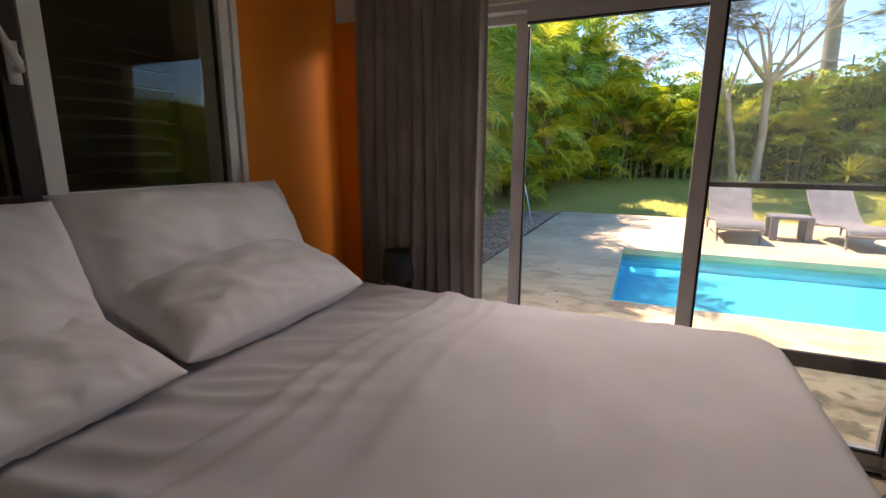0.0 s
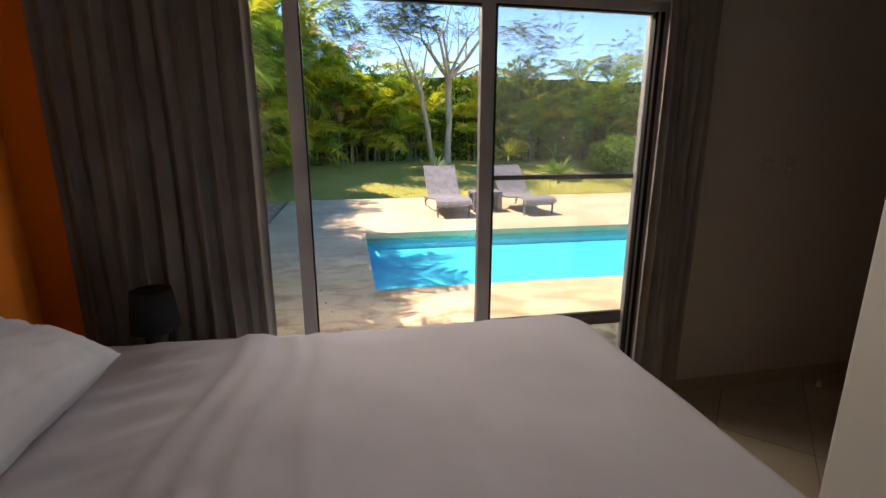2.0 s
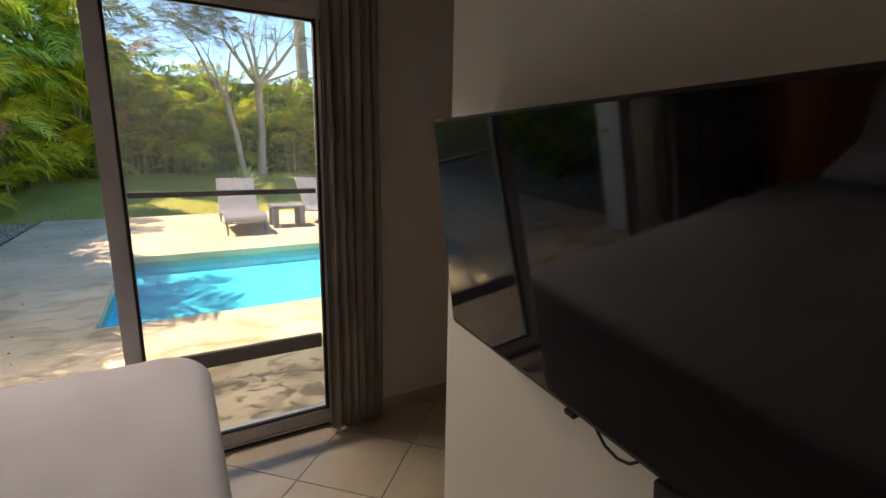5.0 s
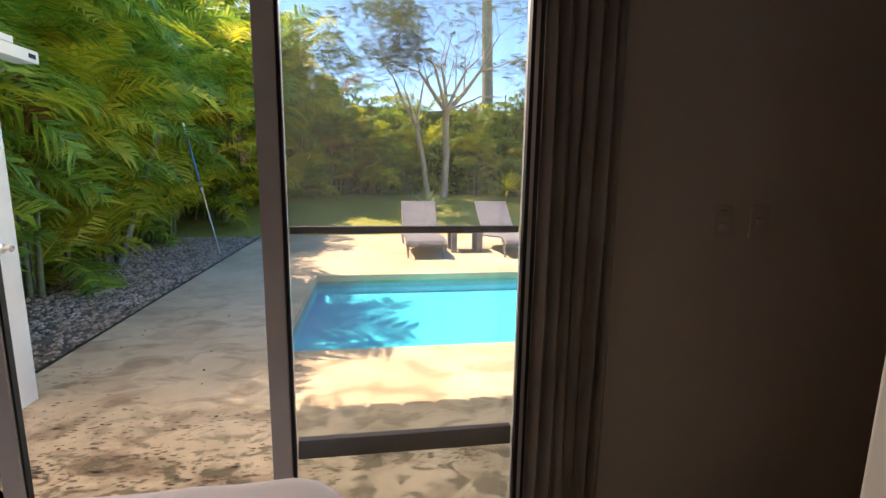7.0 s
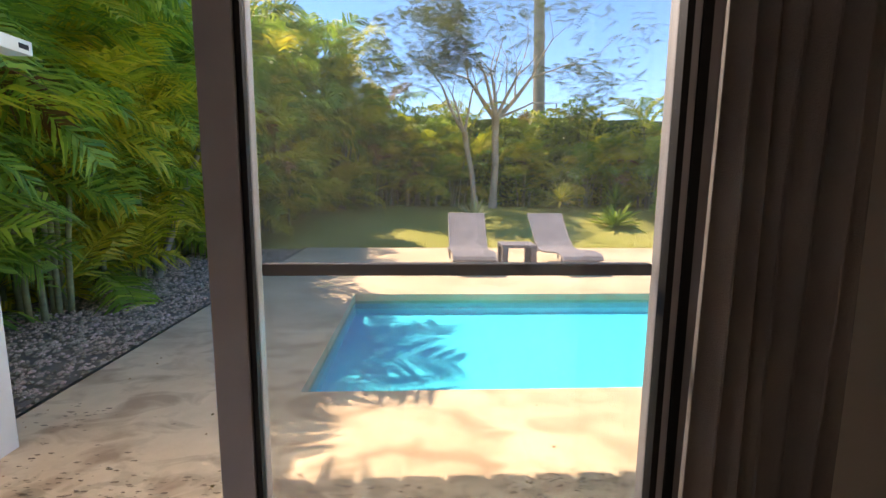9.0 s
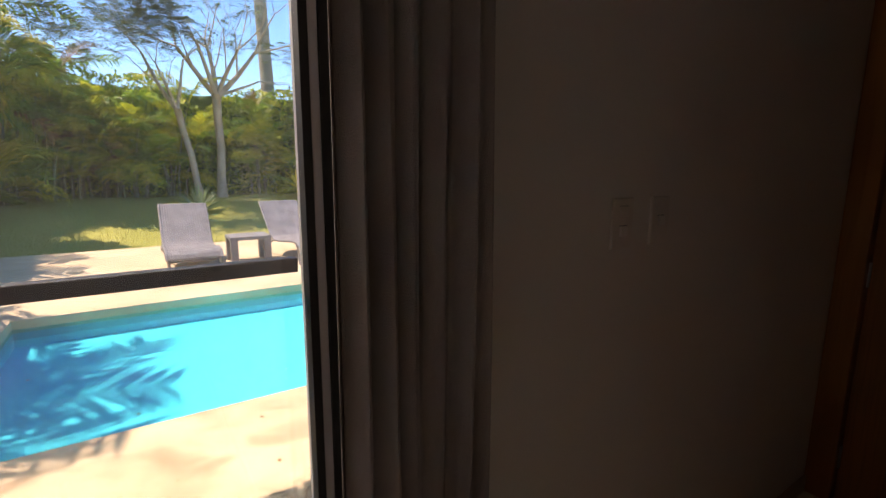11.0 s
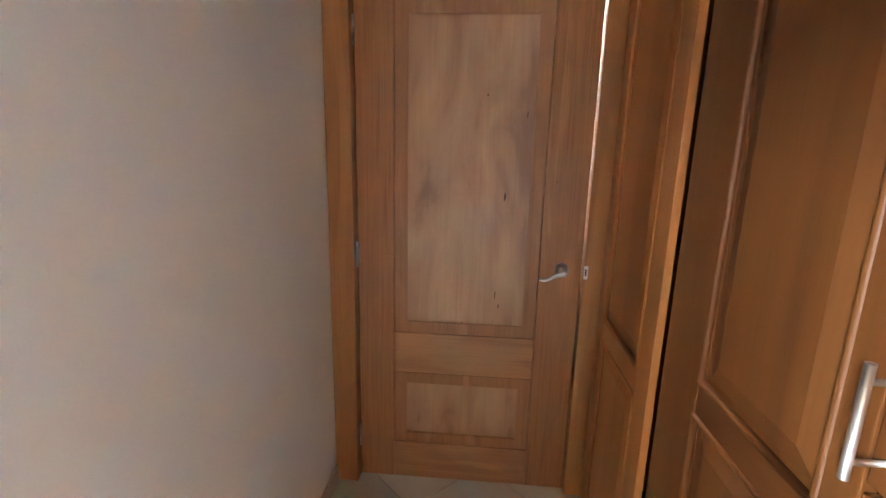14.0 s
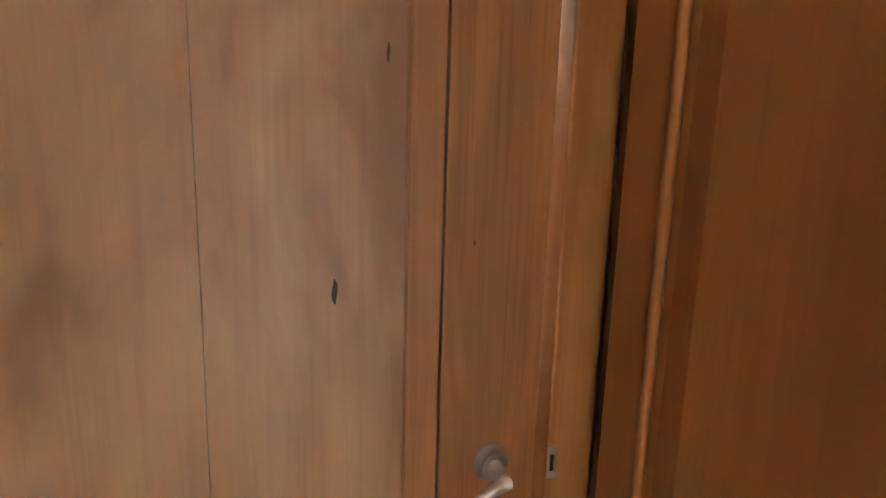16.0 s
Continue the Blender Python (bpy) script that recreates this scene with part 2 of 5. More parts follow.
_sm.inputs["Scale"].default_value, _sm.inputs["Detail"].default_value, _sm.inputs["Distortion"].default_value = 2.6, 8, 0.8
_l.new(_g.outputs["Position"], _map.inputs[0])
_l.new(_map.outputs[0], _sm.inputs["Vector"])
_mr.inputs[1].default_value, _mr.inputs[2].default_value = 0.48, 0.64
_l.new(_sm.outputs[0], _mr.inputs[0])
# muddy wear is heaviest on the path along the doors
_near.operation = "DISTANCE"
_near.inputs[1].default_value = (0.7, 0.9, 0)
_l.new(_g.outputs["Position"], _near.inputs[0])
_fall = _n.new("ShaderNodeMapRange")
_fall.inputs[1].default_value, _fall.inputs[2].default_value, _fall.inputs[3].default_value, _fall.inputs[4].default_value = 0.5, 4.0, 0.75, 0.12
_l.new(_near.outputs["Value"], _fall.inputs[0])
_mul.operation = "MULTIPLY"
_l.new(_mr.outputs[0], _mul.inputs[0])
_l.new(_fall.outputs[0], _mul.inputs[1])
_mix.data_type = "RGBA"
_mix.inputs[7].default_value = (0.25, 0.155, 0.088, 1)
_l.new(_mul.outputs[0], _mix.inputs[0])
_l.new(_src, _mix.inputs[6])
# mildew mottling close to the doors
_sm2, _mr2, _fall2, _mul2, _mix2, _near2 = (_n.new("ShaderNodeTexNoise"), _n.new("ShaderNodeMapRange"), _n.new("ShaderNodeMapRange"), _n.new("ShaderNodeMath"), _n.new("ShaderNodeMix"), _n.new("ShaderNodeSeparateXYZ"))
_sm2.inputs["Scale"].default_value, _sm2.inputs["Detail"].default_value, _sm2.inputs["Distortion"].default_value = 6.5, 9, 0.6
_l.new(_map.outputs[0], _sm2.inputs["Vector"])
_mr2.inputs[1].default_value, _mr2.inputs[2].default_value = 0.52, 0.60
_l.new(_sm2.outputs[0], _mr2.inputs[0])
_l.new(_g.outputs["Position"], _near2.inputs[0])
_fall2.inputs[1].default_value, _fall2.inputs[2].default_value, _fall2.inputs[3].default_value, _fall2.inputs[4].default_value = 0.7, 1.5, 0.85, 0.0
_l.new(_near2.outputs["Y"], _fall2.inputs[0])
_mul2.operation = "MULTIPLY"
_l.new(_mr2.outputs[0], _mul2.inputs[0])
_l.new(_fall2.outputs[0], _mul2.inputs[1])
_mix2.data_type = "RGBA"
_mix2.inputs[7].default_value = (0.15, 0.115, 0.060, 1)
_l.new(_mul2.outputs[0], _mix2.inputs[0])
_l.new(_mix.outputs[2], _mix2.inputs[6])
_l.new(_mix2.outputs[2], _p.inputs["Base Color"])
M_STAIN = material("dirt_stains", (0.20, 0.145, 0.095), (0.30, 0.22, 0.14), 0.9, scale=(6, 40), bump=0.1, space="World")
M_COPING = material("pool_coping", (0.68, 0.56, 0.40), (0.60, 0.48, 0.34), 0.7, scale=(2, 20), bump=0.15, bump_scale=60, space="World")
M_POOL = material("turquoise_plaster", (0.045, 0.84, 0.96), (0.03, 0.78, 0.93), 0.6, scale=(0.8, 5), bump=0, space="World")
M_POOLT = material("pool_waterline_tile", (0.08, 0.42, 0.50), (0.16, 0.55, 0.60), 0.3, scale=(30, 60), bump=0, space="World")
M_WATER = pane_material("pool_water", (0.42, 0.93, 1.0), 0.03, 0.3, gloss=0.4)
M_GRASS = material("lawn", (0.31, 0.31, 0.06), (0.42, 0.38, 0.10), 0.9, scale=(0.7, 30), mix=(0.5, 0.6), bump=0.6, bump_scale=60, space="World")
M_BLADE = material("grass_blades", (0.40, 0.40, 0.07), (0.50, 0.44, 0.11), 0.7, scale=(0.5, 5), bump=0, island=0.3, sss=0.3)
M_GRAVEL = material("grey_gravel", (0.40, 0.31, 0.225), (0.54, 0.44, 0.335), 0.9, scale=(2, 30), bump=0.3, island=0.45)
M_SOIL = material("gravel_bed", (0.16, 0.13, 0.10), (0.22, 0.18, 0.14), 0.95, scale=(4, 60), bump=0.5, space="World")
M_FROND = material("palm_frond", (0.16, 0.35, 0.045), (0.34, 0.50, 0.055), 0.45, scale=(0.6, 6), bump=0, island=0.35, sss=0.45)
M_FROND2 = material("yellow_palm_frond", (0.52, 0.58, 0.04), (0.70, 0.62, 0.06), 0.45, scale=(0.6, 6), bump=0, island=0.35, sss=0.5)
M_FROND3 = material("dry_palm_frond", (0.32, 0.17, 0.05), (0.22, 0.14, 0.05), 0.7, scale=(0.6, 6), bump=0, island=0.3, sss=0.2)
M_LEAF = material("hedge_leaf", (0.27, 0.42, 0.045), (0.44, 0.53, 0.06), 0.45, scale=(0.5, 4), bump=0, island=0.45, sss=0.4)
# dark green for solid cores: paints the shade deep inside the foliage
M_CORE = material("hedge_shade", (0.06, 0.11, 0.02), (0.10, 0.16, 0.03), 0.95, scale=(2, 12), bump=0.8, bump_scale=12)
M_CANE = material("palm_cane", (0.28, 0.30, 0.14), (0.20, 0.20, 0.09), 0.6, scale=(3, 30), stretch=(1, 1, 6), bump=0.2)
M_PALMTRUNK = material("ringed_palm_trunk", (0.36, 0.31, 0.24), (0.22, 0.19, 0.14), 0.85, scale=(1, 20), stretch=(0.3, 0.3, 6), bump=0.5, bump_scale=12)
M_BARK = material("pale_bark", (0.56, 0.45, 0.32), (0.40, 0.31, 0.22), 0.85, scale=(4, 30), stretch=(2, 2, 0.6), bump=0.5, bump_scale=25)
M_TREELEAF = material("feathery_leaf", (0.09, 0.14, 0.03), (0.15, 0.19, 0.045), 0.55, scale=(0.5, 4), bump=0, island=0.4, sss=0.35)
M_AGAVE = material("pale_agave_leaf", (0.42, 0.50, 0.25), (0.30, 0.40, 0.18), 0.5, scale=(2, 20), bump=0, island=0.2, sss=0.2)
M_LIME = material("lime_leaf", (0.26, 0.40, 0.045), (0.16, 0.30, 0.03), 0.5, scale=(1, 8), bump=0, island=0.35, sss=0.35)
M_WICKER = material("grey_brown_wicker", (0.27, 0.25, 0.26), (0.19, 0.175, 0.185), 0.6, scale=(8, 220), mix=(0.5, 0.6), bump=0.6, bump_scale=350)
M_PAINTW = material("white_masonry_paint", (0.80, 0.80, 0.78), (0.72, 0.72, 0.70), 0.75, scale=(2, 20), bump=0.15, bump_scale=70)
M_CLAY = material("clay_roof_tile", (0.42, 0.17, 0.09), (0.33, 0.13, 0.07), 0.8, spread=0.15, bump=0.2)
M_BLUE = material("blue_pole_paint", (0.04, 0.22, 0.48), None, 0.4, bump=0)
M_SLAT = material("dark_shutter_slat", (0.55, 0.46, 0.24), (0.44, 0.36, 0.19), 0.6, bump=0.1)
# near-black: the dimness of the passage is put into this colour
M_EXT = material("passage_dimness", (0.07, 0.06, 0.045), None, 0.9, space="World")


# ---- mesh helpers ----
def link(name, bm, mat, parent=None, label="", smooth=False, bevel=0.0):
    if bevel:
        bmesh.ops.bevel(bm, geom=bm.edges[:], offset=bevel, segments=2, affect="EDGES", profile=0.6, clamp_overlap=True)
    me = bpy.data.meshes.new(name)
    bm.to_mesh(me)
    bm.free()
    me.materials.append(mat)
    if smooth:
        for f in me.polygons:
            f.use_smooth = True
    ob = new(name, me)
    if parent is not None:
        ob.parent = parent
    return tagged(ob, label=label)


def box(bm, x0, x1, y0, y1, z0, z1):
    m = Matrix.Translation(((x0 + x1) / 2, (y0 + y1) / 2, (z0 + z1) / 2)) @ Matrix.Diagonal((abs(x1 - x0), abs(y1 - y0), abs(z1 - z0), 1))
    return bmesh.ops.create_cube(bm, size=1, matrix=m)["verts"]


def part(name, mat, boxes, parent=None, label="", bevel=0.0, smooth=False):
    """Boxes (x0, x1, y0, y1, z0, z1) joined into one mesh."""
    bm = bmesh.new()
    for b in boxes:
        box(bm, *b)
    return link(name, bm, mat, parent, label, smooth, bevel)


def structure(name, mat, boxes, label="", bevel=0.0):
    return tagged(part(name, mat, boxes, None, label, bevel), kind="structure")


def thing(name, x, y, z, label, category, group=""):
    ob = new(name)
    ob.empty_display_size = 0.1
    ob.location = (x, y, z)
    return tagged(ob, label, category, group)


def tube(bm, pts, radii, sides=8):
    """A tube through points, its ends capped."""
    rings = []
    up = Vector((0.0, 0.0, 1.0))
    for i, p in enumerate(pts):
        d = (Vector(pts[min(i + 1, len(pts) - 1)]) - Vector(pts[max(i - 1, 0)])).normalized()
        a = d.cross(up if abs(d.z) < 0.95 else Vector((1, 0, 0))).normalized()
        b = a.cross(d)
        r = radii[i] if isinstance(radii, (list, tuple)) else radii
        rings.append([bm.verts.new(Vector(p) + (a * math.cos(t) + b * math.sin(t)) * r) for t in [2 * math.pi * k / sides for k in range(sides)]])
    for r0, r1 in zip(rings, rings[1:]):
        for k in range(sides):
            bm.faces.new((r0[k], r0[(k + 1) % sides], r1[(k + 1) % sides], r1[k]))
    bm.faces.new(rings[0])
    bm.faces.new(rings[-1][::-1])


def cyl(bm, x, y, z0, z1, r0, r1=None, n=20):
    tube(bm, [(x, y, z0), (x, y, z1)], [r0, r0 if r1 is None else r1], n)


def raw(name, verts, faces, mat, parent=None, label="", smooth=False):
    me = bpy.data.meshes.new(name)
    me.from_pydata(verts, [], faces)
    me.materials.append(mat)
    if smooth:
        me.polygons.foreach_set("use_smooth", [True] * len(me.polygons))
    ob = new(name, me)
    if parent is not None:
        ob.parent = parent
    return tagged(ob, label=label)


def into(ob, parent):
    """Hangs a mesh made in world places under a thing, without moving it."""
    ob.parent = parent
    ob.matrix_parent_inverse = Matrix.Translation(parent.location).inverted()
    return ob


# ---- rooms ----
ROOM_W, ROOM_E, ROOM_S, CEIL = -0.40, 2.45, -3.60, 2.62
DOOR_X = 4.53
structure("floor", M_GROUT, [(ROOM_W - 0.15, 5.9, ROOM_S - 0.15, 0.15, -0.06, -0.004)], "grout bed of the beige tiled floor")
structure("ceiling", M_CEIL, [(ROOM_W - 0.15, 5.9, ROOM_S - 0.15, 0.15, CEIL, CEIL + 0.12)], "plain white ceiling")
OPEN_L, OPEN_R, OPEN_T = -0.25, 2.43, 2.09
structure("pier", M_ORANGE, [(ROOM_W - 0.15, OPEN_L, -0.012, 0.15, -0.05, OPEN_T)], "bright orange painted pier between the west wall and the glass doors", 0.010)
structure("wall_north", M_WHITE, [(ROOM_W - 0.15, OPEN_L, 0, 0.15, OPEN_T, CEIL), (OPEN_R, 5.9, 0, 0.15, -0.05, CEIL), (OPEN_L, OPEN_R, 0, 0.15, OPEN_T, CEIL)],
          "cream plaster wall round the glass doors")
WIN_N, WIN_S, WIN_B, WIN_T = -0.735, -2.55, 1.14, 2.25
structure("wall_west", M_ORANGE, [(ROOM_W - 0.15, ROOM_W, WIN_N, -0.0122, -0.05, OPEN_T), (ROOM_W - 0.15, ROOM_W, WIN_N, 0, OPEN_T, CEIL), (ROOM_W - 0.15, ROOM_W, ROOM_S, WIN_S, -0.05, CEIL),
                                  (ROOM_W - 0.15, ROOM_W, WIN_S, WIN_N, -0.05, WIN_B), (ROOM_W - 0.15, ROOM_W, WIN_S, WIN_N, WIN_T, CEIL)],
          "bright orange painted wall behind the bed")
structure("wall_south", M_WHITE, [(ROOM_W - 0.15, ROOM_E + 0.12, ROOM_S - 0.15, ROOM_S, -0.05, CEIL)], "plain cream plaster wall")
structure("wall_screen", M_WHITE, [(ROOM_E, ROOM_E + 0.12, ROOM_S, -1.022, 0, CEIL)], "cream plaster wall carrying the television", 0.004)
structure("wall_closet_back", M_WHITE, [(ROOM_E + 0.12, 5.9, -1.85, -1.70, -0.05, CEIL)], "plain wall behind the closet")
structure("wall_door", M_WHITE, [(DOOR_X, DOOR_X + 0.12, -1.70, -1.045, 0, CEIL), (DOOR_X, DOOR_X + 0.12, -1.045, 0, 2.12, CEIL)], "cream plaster wall round the wooden door")
structure("wall_hall", M_WHITE, [(5.75, 5.9, -1.70, 0, -0.05, CEIL)], "plain wall of the hall")
structure("baseboard", M_TILE, [(2.62, 4.50, -0.012, -0.001, 0, 0.075), (ROOM_E - 0.012, ROOM_E - 0.001, -3.5, -1.022, 0, 0.07),
                                (ROOM_E - 0.012, ROOM_E + 0.12, -1.021, -1.010, 0, 0.07)], "low beige tile skirting", 0.002)


# ---- sliding doors ----
win = thing("window_1", 1.09, 0.07, 0, "grey aluminium sliding glass doors, the middle bay open", "window")
win["kind"] = "structure"


def wpart(name, mat, boxes, label="", bevel=0.003):
    return into(part(name, mat, boxes, None, label, bevel), win)


wpart("window_frame", M_FRAME, [(OPEN_L, OPEN_L + 0.05, 0.02, 0.13, 0, OPEN_T), (2.41, OPEN_R, 0.02, 0.13, 0, OPEN_T),
                                (OPEN_L + 0.05, 2.41, 0.02, 0.13, 2.055, OPEN_T), (OPEN_L + 0.05, 2.41, 0.02, 0.13, -0.01, 0.022)], "grey aluminium outer frame")
wpart("fixed_panel", M_FRAME, [(1.488, 1.552, 0.030, 0.062, 0.022, 2.055), (2.352, 2.408, 0.030, 0.062, 0.022, 2.055),
                               (1.552, 2.352, 0.030, 0.062, 2.010, 2.055), (1.552, 2.352, 0.030, 0.062, 0.022, 0.085)], "grey aluminium panel frame")
wpart("sliding_panel", M_FRAME, [(1.498, 1.558, 0.080, 0.112, 0.022, 2.055), (2.350, 2.408, 0.080, 0.112, 0.022, 2.055),
                                 (1.558, 2.350, 0.080, 0.112, 2.010, 2.055), (1.558, 2.350, 0.080, 0.112, 0.022, 0.080)], "grey aluminium slid-back panel")
wpart("side_panel", M_FRAME, [(0.636, 0.698, 0.080, 0.112, 0.022, 2.055), (-0.20, -0.14, 0.080, 0.112, 0.022, 2.055),
                              (-0.14, 0.636, 0.080, 0.112, 2.012, 2.055), (-0.14, 0.636, 0.080, 0.112, 0.022, 0.080)], "grey aluminium side panel")
wpart("head_rail", M_FRAME, [(0.698, 1.488, 0.030, 0.062, 2.004, 2.055)], "dark edged head rail")
wpart("gasket", M_GASKET, [(1.553, 1.564, 0.036, 0.056, 0.085, 2.010), (2.338, 2.3515, 0.028, 0.056, 0.085, 2.010), (2.4085, 2.428, 0.010, 0.019, 0.0, 2.05), (2.366, 2.384, 0.024, 0.0295, 0.03, 2.01), (1.564, 2.340, 0.036, 0.056, 2.000, 2.0095),
                           (1.564, 2.340, 0.036, 0.056, 0.0855, 0.094), (0.7, 1.487, 0.032, 0.06, 1.995, 2.003), (0.6985, 0.706, 0.086, 0.108, 0.03, 1.994),
                           (0.70, 2.35, 0.016, 0.0195, 0.001, 0.012)], "thin black rubber gaskets", 0)
wpart("middle_rail", M_BRONZE, [(1.565, 2.339, 0.084, 0.108, 1.226, 1.250)], "thin dark bronze rail")
wpart("low_rail", M_BRONZE, [(1.565, 2.339, 0.082, 0.110, 0.420, 0.492)], "wide brownish rail")
for nm, b, mt in (("pane", (1.55, 2.355, 0.044, 0.049, 0.08, 2.012), M_DGLASS), ("pane", (1.556, 2.352, 0.0935, 0.0985, 0.078, 2.012), M_DGLASS), ("pane", (-0.145, 0.64, 0.0935, 0.0985, 0.078, 2.015), M_GLASS)):
    wpart(nm, mt, [b], "clear glass pane", 0).visible_shadow = False
structure("door_sill", M_TILE, [(OPEN_L, OPEN_R, 0.005, 0.25, -0.05, -0.010)], "pale stone door sill")

# ---- west window ----
win2 = thing("window_2", ROOM_W - 0.05, -1.5, WIN_B, "white aluminium casement window with dark panes", "window")
win2["kind"] = "structure"


def w2part(name, mat, boxes, label="", bevel=0.003):
    return into(part(name, mat, boxes, None, label, bevel), win2)


XW = ROOM_W
w2part("window_frame", M_WFRAME, [(XW - 0.06, XW + 0.012, WIN_N - 0.032, WIN_N, WIN_B, WIN_T), (XW - 0.06, XW + 0.012, WIN_S, WIN_S + 0.032, WIN_B, WIN_T),
                                  (XW - 0.06, XW + 0.012, WIN_S + 0.032, WIN_N - 0.032, WIN_B, WIN_B + 0.05), (XW - 0.06, XW + 0.012, WIN_S + 0.032, WIN_N - 0.032, WIN_T - 0.05, WIN_T)], "white outer frame")
w2part("sash", M_WFRAME, [(XW - 0.05, XW - 0.002, WIN_N - 0.085, WIN_N - 0.036, WIN_B + 0.054, WIN_T - 0.054), (XW - 0.05, XW - 0.002, -1.535, -1.475, WIN_B + 0.054, WIN_T - 0.054),
                          (XW - 0.05, XW - 0.002, -1.475, WIN_N - 0.085, WIN_B + 0.054, WIN_B + 0.10), (XW - 0.05, XW - 0.002, -1.475, WIN_N - 0.085, WIN_T - 0.10, WIN_T - 0.054)], "white fixed sash")
w2part("sash", M_BRONZE, [(XW - 0.05, XW - 0.006, -1.60, -1.540, WIN_B + 0.054, WIN_T - 0.054), (XW - 0.05, XW - 0.006, WIN_S + 0.036, WIN_S + 0.09, WIN_B + 0.054, WIN_T - 0.054),
                           (XW - 0.05, XW - 0.006, WIN_S + 0.09, -1.60, WIN_B + 0.054, WIN_B + 0.10), (XW - 0.05, XW - 0.006, WIN_S + 0.09, -1.60, WIN_T - 0.10, WIN_T - 0.054)], "dark opening sash")
w2part("pane", M_WGLASS, [(XW - 0.030, XW - 0.025, -1.48, WIN_N - 0.08, WIN_B + 0.09, WIN_T - 0.09)], "clear glass pane", 0).visible_shadow = False
w2part("pane", M_WGLASS, [(XW - 0.030, XW - 0.025, WIN_S + 0.08, -1.59, WIN_B + 0.09, WIN_T - 0.09)], "clear glass pane", 0).visible_shadow = False
bm = bmesh.new()
box(bm, XW - 0.005, XW + 0.004, -1.585, -1.553, 1.56, 1.68)
tube(bm, [(XW + 0.004, -1.568, 1.60), (XW + 0.035, -1.568, 1.60), (XW + 0.045, -1.575, 1.615), (XW + 0.045, -1.61, 1.69), (XW + 0.043, -1.622, 1.74)], [0.011, 0.011, 0.012, 0.011, 0.008], 10)
into(link("handle", bm, M_WFRAME, None, "white curved lever handle", True), win2)
# shutter and passage outside
sh = thing("louvred_shutter", -0.85, -1.3, 1.0, "dark closed louvred shutter outside the window", "shutter")
for k in range(16):
    bm = bmesh.new()
    box(bm, -0.040, 0.040, -0.30, 0.30, -0.005, 0.005)
    bmesh.ops.transform(bm, matrix=pose(-0.85, -1.04, 1.10 + k * 0.075, 0, -42, 0), verts=bm.verts)
    into(link("slat", bm, M_SLAT), sh)
into(part("frame", M_SLAT, [(-0.90, -0.80, -0.735, -0.60, 0.95, 2.55), (-0.90, -0.80, -1.46, -1.345, 0.95, 2.55)], None, "dark shutter frame"), sh)
# added walls, coloured dark so the view through the window stays dim
structure("wall_passage", M_EXT, [(-1.42, -1.30, -4.0, 0.9, -0.05, 2.9), (-1.30, ROOM_W - 0.15, -4.0, -3.9, -0.05, 2.9), (-1.30, -0.55, 0.75, 0.9, -0.05, 2.9)], "added side passage wall, its dimness put into the colour")

# unseen slab, added only to stop sun reaching the pillows
structure("passage_sun_block", M_EXT, [(-1.25, ROOM_W - 0.16, -4.0, 0.9, 2.75, 2.85)], "unseen slab added to keep the sun out of the west window")

# ---- wooden door ----
dr = thing("door_1", DOOR_X, -0.53, 0, "honey brown wooden two-panel door standing slightly ajar", "door")
dr["kind"] = "structure"


def dpart(name, mat, boxes, label="", bevel=0.002, parent=dr):
    return into(part(name, mat, boxes, None, label, bevel), parent)


X = DOOR_X
dpart("jamb", M_JAMB, [(X - 0.048, X + 0.14, -0.098, -0.002, 0, 2.12)], "orange brown hinge-side jamb", 0.005)
dpart("jamb", M_JAMB, [(X - 0.030, X + 0.14, -1.044, -0.962, 0, 2.12)], "orange brown lock-side jamb", 0.005)
dpart("jamb", M_RAILW, [(X - 0.030, X + 0.14, -0.962, -0.098, 2.045, 2.12)], "door head", 0.005)
dpart("stile", M_STILE, [(X, X + 0.038, -0.244, -0.102, 0.006, 2.032)], "reddish brown stile")
dpart("stile", M_STILE, [(X, X + 0.038, -0.9592, -0.802, 0.006, 2.032)], "reddish brown lock stile")
dpart("rail", M_RAILW, [(X + 0.001, X + 0.037, -0.8015, -0.2445, 1.905, 2.032)], "top rail")
dpart("rail", M_RAILW, [(X + 0.001, X + 0.037, -0.8015, -0.2445, 0.500, 0.672)], "middle rail")
dpart("rail", M_RAILW, [(X + 0.001, X + 0.037, -0.8015, -0.2445, 0.006, 0.172)], "bottom rail")
for z0, z1, seam in ((0.672, 1.905, 0.675), (0.172, 0.500, 0.175)):
    bm = bmesh.new()
    for y0, y1 in ((-0.7995, -0.5092), (-0.5086, -0.2465)):
        box(bm, X + 0.012, X + 0.026, y0, y1, z0 + 0.002, z1 - 0.002)
    into(link("panel", bm, M_PANEL, None, "pale figured wooden panel with a split seam", False, 0.0007), dr)
    o, w = 0.002, 0.050
    y0, y1, a, b = -0.8005, -0.2455, z0 + 0.001, z1 - 0.001
    bm = bmesh.new()
    for q in ((y0, y0 + w, a, b), (y1 - w, y1, a, b), (y0 + w, y1 - w, a, a + w), (y0 + w, y1 - w, b - w, b)):
        box(bm, X + 0.004, X + 0.0118, q[0], q[1], q[2], q[3])
    bmesh.ops.bevel(bm, geom=bm.edges[:], offset=0.003, segments=2, affect="EDGES")
    into(link("moulding", bm, M_DOOR, None, "narrow frame moulding"), dr)
